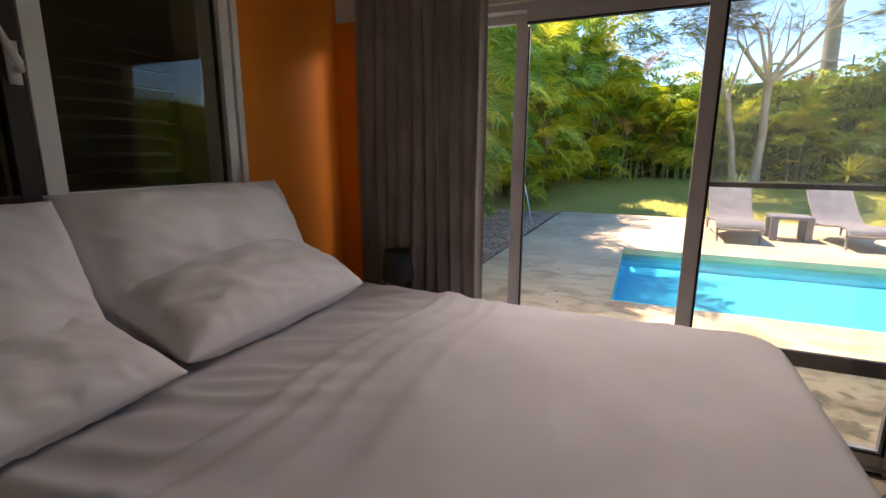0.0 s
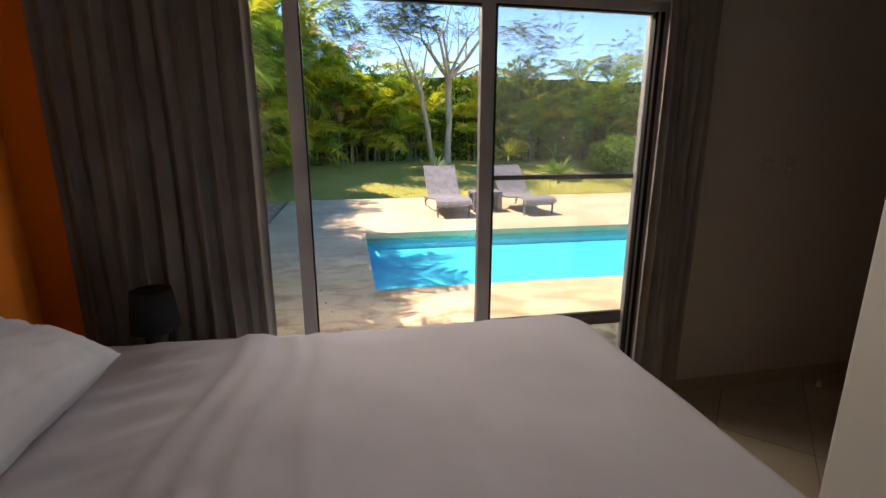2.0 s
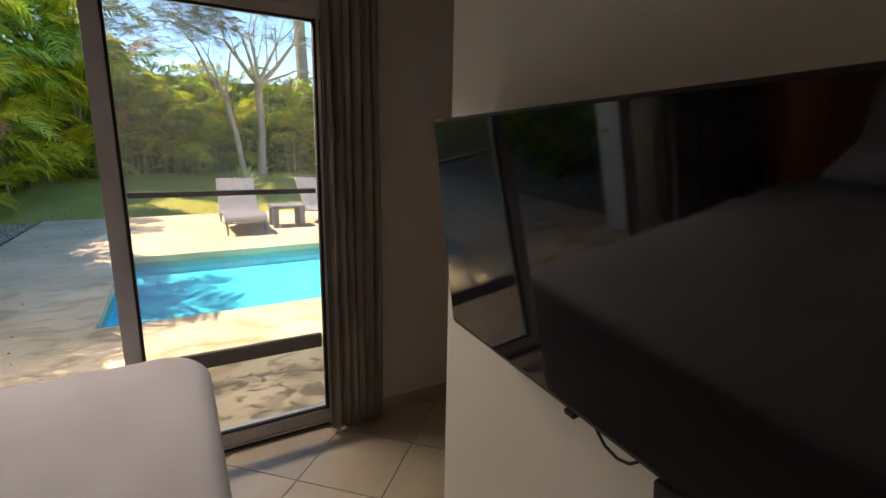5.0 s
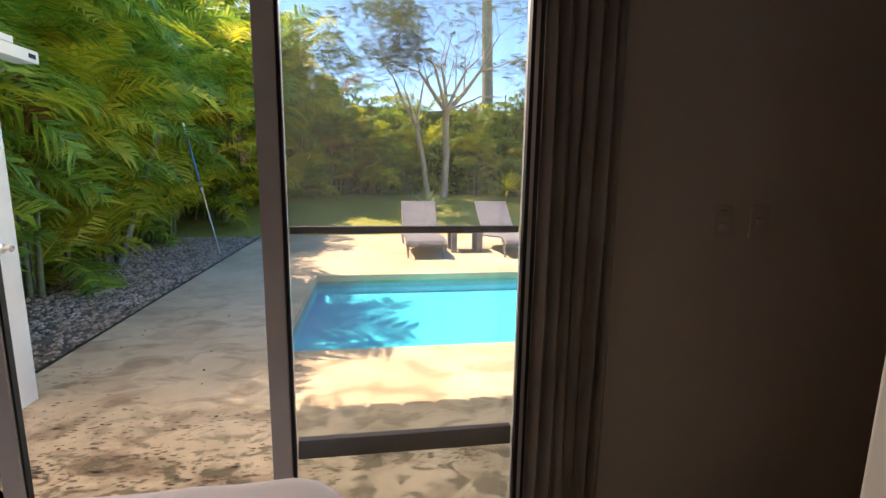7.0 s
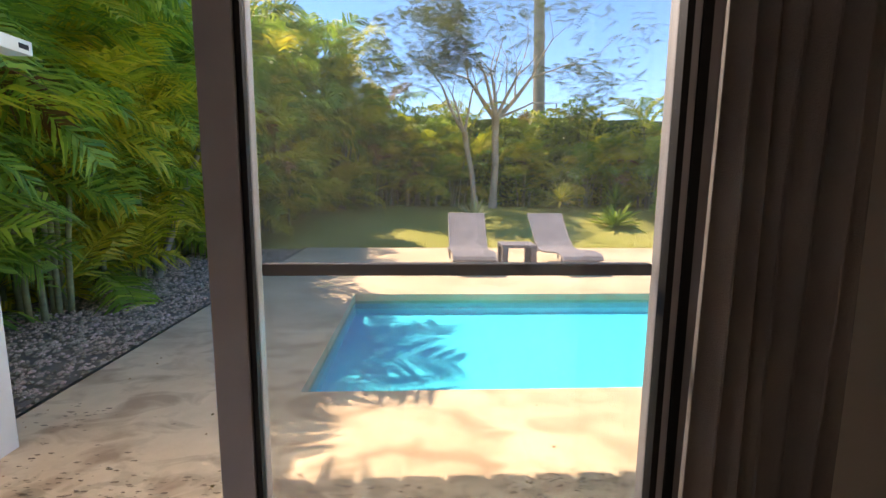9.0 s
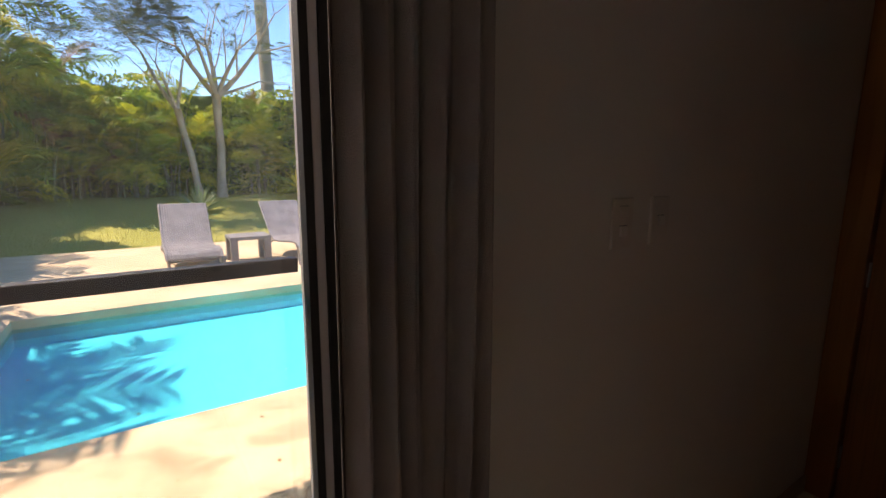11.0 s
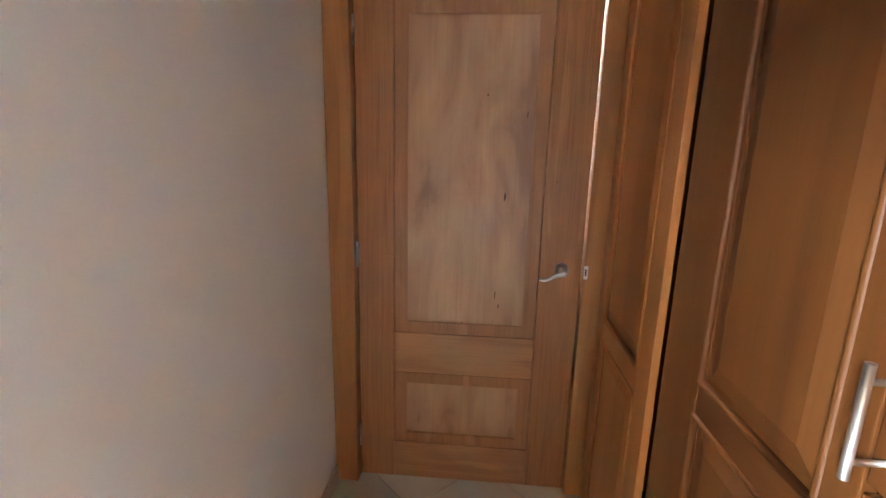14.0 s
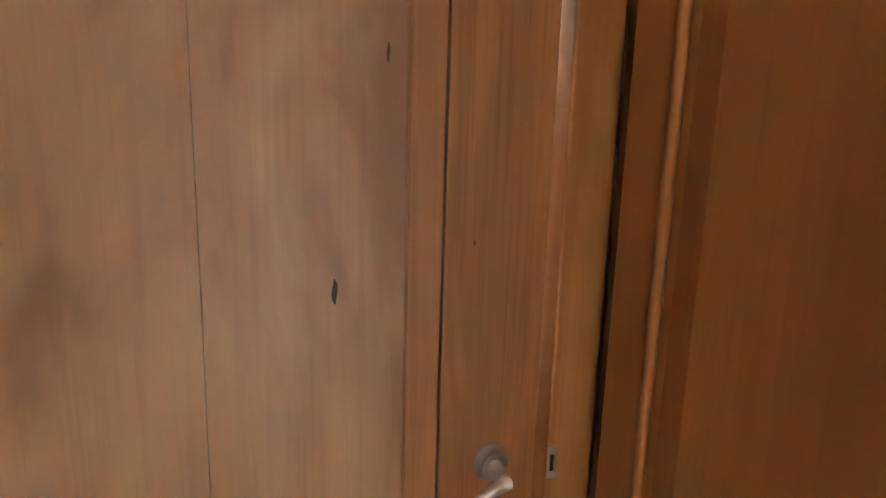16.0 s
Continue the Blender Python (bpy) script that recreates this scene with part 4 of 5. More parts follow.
gx = [-900, -200, -60, -25, -12, -6, -3, -1.5, -0.5, 0.5, PX0 - 0.3, 2, 3, 4, 5, 6, 7, 8, PX1 + 0.3, 10, 11, 12, 13, 15, 18, 25, 60, 200, 900]
gy = [-900, -200, -60, -20, -8, -4, 0, 1, PY0 - 0.3, 3, 4, PY1 + 0.3, 6, 7, 8, 9.1, 9.4] + [9.7 + 0.3 * k for k in range(20)] + [16, 17, 20, 30, 60, 200, 900]
verts = [(x, y, lawn_height(x, y)) for y in gy for x in gx]
faces = []
for j in range(len(gy) - 1):
    for i in range(len(gx) - 1):
        mx, my = (gx[i] + gx[i + 1]) / 2, (gy[j] + gy[j + 1]) / 2
        if PX0 - 0.35 < mx < PX1 + 0.35 and PY0 - 0.35 < my < PY1 + 0.35:
            continue
        k = j * len(gx) + i
        faces.append((k, k + 1, k + len(gx) + 1, k + len(gx)))
tagged(raw("ground", verts, faces, M_GRASS, None, "sunlit lawn rising gently to the hedge", True), kind="structure")
structure("pool_deck", M_DECK, [(DX0, DX1, 0.25, PY0, -0.12, 0.0), (DX0, DX1, PY1, DY1, -0.12, 0.0), (DX0, PX0, PY0, PY1, -0.12, 0.0), (PX1, DX1, PY0, PY1, -0.12, 0.0)],
          "pale stained coral stone pool deck")
# pool
pl = thing("pool", 5.0, 3.56, 0, "rectangular turquoise swimming pool with still clear water", "pool")
pl["kind"] = "structure"
D = -0.26
into(part("basin", M_POOL, [(PX0 - 0.3, PX1 + 0.3, PY0 - 0.3, PY1 + 0.3, D - 0.1, D), (PX0 - 0.3, PX0, PY0 - 0.3, PY1 + 0.3, D, -0.19), (PX1, PX1 + 0.3, PY0 - 0.3, PY1 + 0.3, D, -0.19),
                            (PX0, PX1, PY0 - 0.3, PY0, D, -0.19), (PX0, PX1, PY1, PY1 + 0.3, D, -0.19)], None, "turquoise plastered basin"), pl)
into(part("waterline", M_POOLT, [(PX0 - 0.3, PX0, PY0 - 0.3, PY1 + 0.3, -0.188, -0.121), (PX1, PX1 + 0.3, PY0 - 0.3, PY1 + 0.3, -0.188, -0.121), (PX0, PX1, PY0 - 0.3, PY0, -0.188, -0.121), (PX0, PX1, PY1, PY1 + 0.3, -0.188, -0.121)], None, "blue tiled waterline"), pl)
wv = [(PX0 + (PX1 - PX0) * i / 60, PY0 + (PY1 - PY0) * j / 24, -0.085 + 0.003 * noise.noise(Vector((i * 0.5, j * 0.6, 0)))) for j in range(25) for i in range(61)]
wf = [(j * 61 + i, j * 61 + i + 1, (j + 1) * 61 + i + 1, (j + 1) * 61 + i) for j in range(24) for i in range(60)]
ob = into(raw("water", wv, wf, M_WATER, None, "clear rippling water", True), pl)
ob.visible_shadow = False
# gravel bed with edging
structure("gravel_bed", M_SOIL, [(-2.6, DX0 - 0.03, 0.4, 9.0, -0.10, -0.03)], "dark soil under the gravel strip")
structure("garden_edging", M_DARKWOOD, [(DX0 - 0.028, DX0 - 0.002, 0.4, 9.1, -0.12, 0.004)], "thin dark edging along the deck")
rng = np.random.default_rng(5)


def stones(name, count, x0, x1, y0, y1, z, lo, hi, mat, label):
    base = np.array([(1, 0, 0), (0, 1, 0), (-1, 0, 0), (0, -1, 0), (0, 0, 1), (0, 0, -1)], float)
    tri = np.array([(0, 1, 4), (1, 2, 4), (2, 3, 4), (3, 0, 4), (1, 0, 5), (2, 1, 5), (3, 2, 5), (0, 3, 5)])
    s = rng.uniform(lo, hi, (count, 1, 1))
    v = base[None] * (1 + rng.uniform(-0.35, 0.35, (count, 6, 3))) * s * np.array([1, 1, 0.6])
    a = rng.uniform(0, 6.28, count)
    c, n = np.cos(a), np.sin(a)
    vx, vy = v[:, :, 0] * c[:, None] - v[:, :, 1] * n[:, None], v[:, :, 0] * n[:, None] + v[:, :, 1] * c[:, None]
    v = np.stack([vx + rng.uniform(x0, x1, (count, 1)), vy + rng.uniform(y0, y1, (count, 1)), v[:, :, 2] + z], 2)
    f = tri[None] + (np.arange(count) * 6)[:, None, None]
    return tagged(raw(name, v.reshape(-1, 3).tolist(), f.reshape(-1, 3).tolist(), mat, None, label), kind="stuff", category="gravel")


stones("gravel", 9000, -2.5, DX0 - 0.04, 0.8, 9.0, -0.022, 0.012, 0.030, M_GRAVEL, "loose grey gravel along the deck")
stones("dry_leaves", 120, -0.45, 3.2, 0.35, 9.0, 0.004, 0.004, 0.013, M_FROND3, "scattered dry leaves on the deck")


def patches(name, spots, mat, label):
    """Thin worn patches with ragged outlines on the deck."""
    vs, fs = [], []
    for x, y, w, h, k in spots:
        for q in range(k):
            cx, cy = x + rng.normal(0, w), y + rng.normal(0, h)
            r, n = rng.uniform(0.002, 0.013), 9
            b = len(vs)
            vs.append((cx, cy, 0.0035))
            for t in range(n):
                rr = r * rng.uniform(0.45, 1.3)
                vs.append((cx + 1.7 * rr * math.cos(6.283 * t / n), cy + rr * math.sin(6.283 * t / n) * 0.6, 0.0035))
            fs += [(b, b + 1 + t, b + 1 + (t + 1) % n) for t in range(n)]
    tagged(raw(name, vs, fs, mat, None, label), kind="stuff", category="stain")


patches("deck_stains", [(1.9, 0.72, 0.10, 0.05, 130), (2.30, 0.70, 0.09, 0.06, 150), (1.3, 0.65, 0.3, 0.10, 260), (0.4, 0.8, 0.4, 0.12, 420), (2.5, 1.15, 0.5, 0.05, 130), (0.9, 1.15, 0.5, 0.08, 160), (-0.2, 1.9, 0.12, 0.12, 50), (0.1, 1.0, 0.25, 0.3, 200)], M_STAIN, "dark mildew stains on the stone")

# ---- grass ----
count = 52000
bx = rng.uniform(-3.0, 11.5, count)
by = DY1 + 0.05 + rng.uniform(0, 1, count) ** 1.3 * 5.4
ang, ln = rng.uniform(0, 6.28, count), rng.uniform(0.02, 0.055, count)
bz = np.array([lawn_height(a, b) for a, b in zip(bx.tolist(), by.tolist())]) - 0.004
w = 0.004
P0 = np.stack([bx - w * np.cos(ang), by - w * np.sin(ang), bz], 1)
P1 = np.stack([bx + w * np.cos(ang), by + w * np.sin(ang), bz], 1)
P2 = np.stack([bx + ln * 0.5 * np.sin(ang * 3), by + ln * 0.5 * np.cos(ang * 3), bz + ln], 1)
V = np.stack([P0, P1, P2], 1).reshape(-1, 3)
tagged(raw("grass", V.tolist(), np.arange(count * 3).reshape(-1, 3).tolist(), M_BLADE, None, "short lawn grass, yellow green in the sun"), kind="stuff", category="grass")


# ---- palms ----
def frond_mesh(rng, length, droop, leaflets, leaf_len, width=0.022, vee=0.5):
    """One feather frond along +x: a curved midrib and two rows of narrow hanging leaflets."""
    vs, fs = [], []
    pts = []
    for k in range(13):
        t = k / 12
        pts.append(Vector((length * (t - 0.18 * droop * t ** 3), 0, length * (0.42 * t - droop * 0.62 * t * t))))
    for k in range(12):
        a, b = pts[k], pts[k + 1]
        r0, r1 = 0.011 * (1 - k / 13), 0.011 * (1 - (k + 1) / 13)
        i = len(vs)
        vs += [a + Vector((0, -r0, 0)), a + Vector((0, r0, 0)), a + Vector((0, 0, r0 * 1.2)), b + Vector((0, -r1, 0)), b + Vector((0, r1, 0)), b + Vector((0, 0, r1 * 1.2))]
        fs += [(i, i + 1, i + 4, i + 3), (i + 1, i + 2, i + 5, i + 4), (i + 2, i, i + 3, i + 5)]
    for s in (-1, 1):
        for k in range(leaflets):
            t = 0.14 + 0.85 * (k + 0.5 * (s > 0)) / leaflets
            f = t * 12
            q = min(int(f), 11)
            p = pts[q].lerp(pts[q + 1], f - q)
            d = (pts[q + 1] - pts[q]).normalized()
            L = leaf_len * (0.55 + 0.75 * math.sin(math.pi * min(1, t * 0.9 + 0.1))) * rng.uniform(0.85, 1.1)
            out = (d * rng.uniform(0.45, 0.8) + Vector((0, s, 0)) * 0.9 + Vector((0, 0, vee * rng.uniform(0.2, 1.0)))).normalized()
            m = p + out * L * 0.5 + Vector((0, 0, -0.04 * L))
            e = p + out * L * 0.93 + Vector((0, 0, -rng.uniform(0.25, 0.55) * L))
            side = d * width * rng.uniform(0.7, 1.1)
            i = len(vs)
            vs += [p - side * 0.3, p + side * 0.3, m + side * 0.5, m - side * 0.5, e]
            fs += [(i, i + 1, i + 2, i + 3), (i + 3, i + 2, i + 4)]
    return vs, fs


def palm_meshes(seed, canes, fronds, height, length, spread, low=0.1, mat2=0.25):
    """Meshes of a clump: canes, green fronds, yellow fronds. Fronds spring at all heights of the canes."""
    r = random.Random(seed)
    forms = [frond_mesh(r, 1.0, r.uniform(0.5, 1.15), 32, 0.30, 0.028) for k in range(4)]
    out = {"green": ([], []), "yellow": ([], []), "dry": ([], [])}
    bmc = bmesh.new()
    tips = []
    for k in range(canes):
        a, d = r.uniform(0, 6.283), r.uniform(0, spread * 0.5)
        lean = r.uniform(0.05, 0.25)
        h = height * r.uniform(0.35, 1.0)
        b = Vector((d * math.cos(a), d * math.sin(a), -0.05))
        pts = [b + Vector((lean * h * t * t * math.cos(a), lean * h * t * t * math.sin(a), h * t)) for t in (0, 0.25, 0.5, 0.75, 1)]
        tube(bmc, pts, [0.035, 0.030, 0.026, 0.024, 0.018], 7)
        tips.append((pts, h))
    for k in range(fronds):
        pts, h = tips[k % len(tips)]
        t = 1.0 if r.random() < 0.6 else r.uniform(low, 1.0)
        f = t * 4
        q = min(int(f), 3)
        p = pts[q].lerp(pts[q + 1], f - q)
        L = length * r.uniform(0.65, 1.1)
        rot = Matrix.Rotation(r.uniform(0, 6.283), 4, "Z") @ Matrix.Rotation(radians(-r.uniform(-18, 58)), 4, "Y") @ Matrix.Rotation(radians(r.uniform(-25, 25)), 4, "X")
        m = Matrix.Translation(p) @ rot @ Matrix.Scale(L, 4)
        vs, fs = forms[k % 4]
        key = "yellow" if r.random() < mat2 else ("dry" if r.random() < 0.05 else "green")
        V, F = out[key]
        i = len(V)
        V += [tuple(m @ v) for v in vs]
        F += [tuple(i + j for j in g) for g in fs]
    return bmc, out


def palm_thing(x, y, z, bmc, out, label, group):
    c = thing("palm", x, y, z, label, "palm", group)
    link("clump", bmc, M_CANE, c, "slender green canes", True)
    for key, mt, lb in (("green", M_FROND, "green feather fronds"), ("yellow", M_FROND2, "sunlit yellow green fronds"), ("dry", M_FROND3, "dry brown fronds")):
        if out[key][0]:
            raw("fronds", out[key][0], out[key][1], mt, c, lb)
    return c


rnd = random.Random(11)
kinds = []
LG, BG = "areca palms along the side of the deck", "areca palms in front of the far hedge"
spots = [(-2.05, 2.1), (-2.35, 3.3), (-1.95, 4.2), (-2.55, 5.2), (-2.35, 6.2), (-2.75, 7.3), (-2.6, 8.5), (-2.9, 9.8), (-2.5, 11.2), (-2.0, 12.6)]
for i, (x, y) in enumerate(spots[:4]):
    k = palm_thing(x, y, -0.04, *palm_meshes(100 + i, 10, 96, 3.8, 1.6, 0.85, low=0.05, mat2=(0.08, 0.16, 0.4, 0.5)[i]), "tall clumping areca palm with green and yellowing feather fronds", LG)
    kinds.append(k)
for i, (x, y) in enumerate(spots[4:]):
    c = copy_thing(kinds[(i + 2) % 4 if i % 3 else 3], pose(x, y, -0.04, 0, 0, rnd.uniform(0, 360)))
    c.scale = (1.1, 1.1, (1.15, 1.25, 1.3, 1.35, 1.4, 1.3)[i])
for x, y, k, sc in ((-1.35, 12.9, 3, 1.35), (-0.55, 14.0, 2, 1.25), (-1.9, 11.4, 3, 1.35)):
    c = copy_thing(kinds[k], pose(x, y, lawn_height(x, y) - 0.03, 0, 0, rnd.uniform(0, 360)))
    c.scale = (1.05, 1.05, sc)
for i, (x, y) in enumerate([(-3.2, 2.4), (-3.4, 4.4), (-3.7, 6.0), (-3.9, 8.0), (-4.0, 10.2), (-3.6, 12.5), (-2.3, 0.9)]):
    c = copy_thing(kinds[i % 4], pose(x, y, -0.04, 0, 0, rnd.uniform(0, 360)) @ Matrix.Scale(1.0, 4))
    c.scale = (1.35, 1.35, 1.55)
back = []
for i, (x, y) in enumerate([(0.2, 14.3), (2.2, 14.6), (7.6, 14.8)]):
    back.append(palm_thing(x, y, lawn_height(x, y) - 0.03, *palm_meshes(200 + i, 7, 46, 2.7, 1.35, 0.8, low=0.3, mat2=0.55), "areca palm with arching yellow green fronds", BG))
for i, (x, y, s) in enumerate([(0.6, 15.0, 1.25), (1.5, 15.1, 1.2), (3.1, 15.3, 1.05), (5.6, 15.4, 0.95), (8.6, 15.2, 1.1), (9.7, 14.7, 1.1), (10.9, 15.0, 1.15), (12.2, 14.6, 1.1), (13.4, 14.0, 1.2), (-1.9, 14.4, 1.2), (11.6, 13.6, 1.0)]):
    c = copy_thing(back[i % 3], pose(x, y, lawn_height(x, y) - 0.03, 0, 0, rnd.uniform(0, 360)))
    c.scale = (s, s, s)


def single_frond(x, y, z, yaw, pitch, length, mat, label, droop=1.2, seed=1):
    r = random.Random(seed)
    vs, fs = frond_mesh(r, 1.0, droop, 34, 0.22, 0.02)
    m = pose(x, y, z, 0, -pitch, yaw) @ Matrix.Scale(length, 4)
    c = thing("palm_frond", x, y, z, label, "palm frond")
    into(raw("blade", [tuple(m @ v) for v in vs], fs, mat), c)


single_frond(-1.25, 8.2, 1.55, -18, 22, 1.7, M_FROND2, "bright yellow green frond arching over the lawn edge", 1.25, 4)
for k, (x, y, z, yaw, pitch, ln, mt) in enumerate([(-1.9, 2.3, 3.0, 20, 48, 2.0, M_FROND3), (-2.0, 3.4, 3.3, -5, 42, 2.1, M_FROND2), (-2.0, 2.9, 3.4, 50, 38, 1.8, M_FROND3), (-2.1, 4.4, 3.2, 15, 40, 2.1, M_FROND),
                                                   (-1.9, 3.9, 2.5, -20, 35, 1.7, M_FROND2), (-2.2, 5.4, 3.2, -10, 45, 2.0, M_FROND2), (-1.9, 2.0, 2.3, 0, 30, 1.5, M_FROND), (-2.3, 6.6, 3.0, 5, 38, 2.0, M_FROND2)]):
    single_frond(x, y, z, yaw, pitch, ln, mt, "dry orange brown palm frond arching over the deck" if mt is M_FROND3 else "green palm frond arching over the deck edge", 1.3, 40 + k)
# leaning pale palm trunk within the hedge
lp = thing("palm", -1.9, 6.05, -0.05, "leaning palm with a pale ringed trunk in the hedge", "palm")
bm = bmesh.new()
pts = [(-1.93 + 0.26 * t, 6.05 + 1.65 * t + 0.25 * t * t, -0.05 + 2.95 * t) for t in [k / 24 for k in range(25)]]
tube(bm, pts, [0.050 - 0.012 * k / 24 + (0.005 if k % 2 else 0) for k in range(25)], 10)
into(link("trunk", bm, M_PALMTRUNK, None, "pale ringed trunk", True), lp)
_, o = palm_meshes(77, 1, 14, 0.2, 1.9, 0.0, low=0.9, mat2=0.1)
m = pose(-1.67, 7.95, 2.8)
for key, mt in (("green", M_FROND), ("yellow", M_FROND2)):
    if o[key][0]:
        into(raw("fronds", [tuple(m @ Vector(v)) for v in o[key][0]], o[key][1], mt), lp)

# ---- hedges ----
def leaf_cloud(rng, count, x0, x1, y0, y1, z0, z1, size, shape):
    """Small folded leaves over the outside of a body; shape(u, w) gives how far the surface stands out."""
    u, w = rng.uniform(0, 1, count), rng.uniform(0, 1, count)
    x = x0 + (x1 - x0) * u
    z = z0 + (z1 - z0) * w
    dep = shape(x, z) + rng.exponential(0.10, count)
    y = y0 + dep
    n = rng.normal(0, 1, (count, 3))
    n /= np.linalg.norm(n, axis=1)[:, None]
    d = rng.normal(0, 1, (count, 3)) + np.array([0, -0.4, -0.3])
    d -= n * (d * n).sum(1)[:, None]
    d /= np.linalg.norm(d, axis=1)[:, None]
    s = np.cross(n, d)
    L = rng.uniform(0.6, 1.3, (count, 1)) * size
    c = np.stack([x, y, z], 1)
    V = np.stack([c, c + d * L * 0.5 + s * L * 0.2, c + d * L, c + d * L * 0.5 - s * L * 0.2], 1).reshape(-1, 3)
    F = np.arange(count * 4).reshape(-1, 4)
    return V, F


def wave3(x, z):
    return 0.22 * np.sin(x * 1.7 + 0.6) + 0.15 * np.sin(x * 3.9 + z * 1.3) + 0.12 * np.sin(z * 3.1 + x * 0.8) + 0.08 * np.sin(x * 8.1 - z * 5)


hd = thing("hedge", 6, 16.2, 0.5, "tall dense dark green hedge closing the lawn", "hedge")
for nm, (x0, x1, y0, z0, z1, cnt, size) in {"foliage": (-5, 18, 15.6, 0.45, 3.85, 30000, 0.17)}.items():
    V, F = leaf_cloud(rng, cnt, x0, x1, y0, y0, z0, z1, size, wave3)
    k = rng.uniform(0, 1, cnt)
    top = np.repeat(0.35 * np.sin(V[::4, 0] * 1.1) + 0.2 * np.sin(V[::4, 0] * 2.7), 4)
    V[:, 2] += top * (V[:, 2] > 3.0)
    into(raw(nm, V.tolist(), F.tolist(), M_LEAF, None, "small dark leaves"), hd)
nx, nz = 90, 14
cv = [(-5.5 + 24 * i / nx, 15.85 + float(wave3(np.float64(-5.5 + 24 * i / nx), np.float64(0.4 + 3.3 * j / nz))), 0.3 + 3.35 * j / nz) for j in range(nz + 1) for i in range(nx + 1)]
cv += [(-5.5 + 24 * i / nx, 17.2, 0.3 + 3.35 * j / nz) for j in range(nz + 1) for i in range(nx + 1)]
N1 = (nx + 1) * (nz + 1)
cf = []
for s in (0, 1):
    cf += [(s * N1 + j * (nx + 1) + i, s * N1 + j * (nx + 1) + i + 1, s * N1 + (j + 1) * (nx + 1) + i + 1, s * N1 + (j + 1) * (nx + 1) + i) for j in range(nz) for i in range(nx)]
cf += [(nz * (nx + 1) + i, nz * (nx + 1) + i + 1, N1 + nz * (nx + 1) + i + 1, N1 + nz * (nx + 1) + i) for i in range(nx)]
into(raw("inner_mass", cv, cf, M_CORE, None, "solid core, shade between the leaves put into its dark colour", True), hd)
hl = thing("hedge", -4.8, 7, 0, "dark green hedge behind the side palms", "hedge")
V, F = leaf_cloud(rng, 16000, -1, 17, 0, 0, -0.05, 4.6, 0.19, wave3)
V = np.stack([-4.1 - V[:, 1], V[:, 0], V[:, 2]], 1)
into(raw("foliage", V.tolist(), F.tolist(), M_LEAF, None, "small dark leaves"), hl)
into(part("inner_mass", M_CORE, [(-5.6, -4.6, -1, 17.5, -0.05, 4.3)], None, "solid core, shade between the leaves put into its dark colour"), hl)
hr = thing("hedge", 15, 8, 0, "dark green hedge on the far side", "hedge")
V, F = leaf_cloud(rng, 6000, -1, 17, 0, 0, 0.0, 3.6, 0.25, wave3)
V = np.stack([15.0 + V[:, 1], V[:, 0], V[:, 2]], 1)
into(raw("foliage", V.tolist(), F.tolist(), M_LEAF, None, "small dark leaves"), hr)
into(part("inner_mass", M_CORE, [(15.4, 16.2, -1, 17.5, -0.05, 3.3)], None, "solid core, shade between the leaves put into its dark colour"), hr)


# ---- trees ----
def branchy(bm, r, p, d, length, radius, depth, tips, bend=0.25):
    pts, rad = [p], [radius]
    for k in range(4):
        d = (d + Vector((r.uniform(-1, 1), r.uniform(-1, 1), r.uniform(-0.5, 1))) * bend * 0.35).normalized()
        p = p + d * length / 4
        pts.append(p)
        rad.append(radius * (1 - 0.13 * (k + 1)))
    tube(bm, pts, rad, 8 if depth > 2 else 5)
    if depth == 0:
        tips.append((p, d))
        return
    for k in range(2 if r.random() < 0.45 else 3):
        a = r.uniform(0, 6.283)
        side = d.cross(Vector((math.cos(a), math.sin(a), 0.3))).normalized()
        nd = (d + side * r.uniform(0.45, 0.85)).normalized()
        branchy(bm, r, pts[-1] if k < 2 else pts[2], nd, length * r.uniform(0.60, 0.80), rad[-1] * 0.70, depth - 1, tips, bend)


def feather_leaves(r, V, F, p, n, reach, size):
    for k in range(n):
        a = r.uniform(0, 6.283)
        d = Vector((math.cos(a), math.sin(a), r.uniform(-0.5, 0.45))).normalized()
        c = p + Vector((r.gauss(0, reach), r.gauss(0, reach), r.gauss(0, reach * 0.35)))
        s = d.cross(Vector((0, 0, 1))).normalized()
        L = size * r.uniform(0.6, 1.2)
        for q in range(7):
            t = (q + 0.5) / 7
            o = c + d * L * t + Vector((0, 0, -0.25 * L * t * t))
            for sg in (-1, 1):
                e = o + s * sg * L * 0.30 * math.sin(math.pi * (t * 0.8 + 0.15)) + Vector((0, 0, -0.05 * L))
                i = len(V)
                V += [tuple(o), tuple(o + d * L * 0.075), tuple(e)]
                F.append((i, i + 1, i + 2))


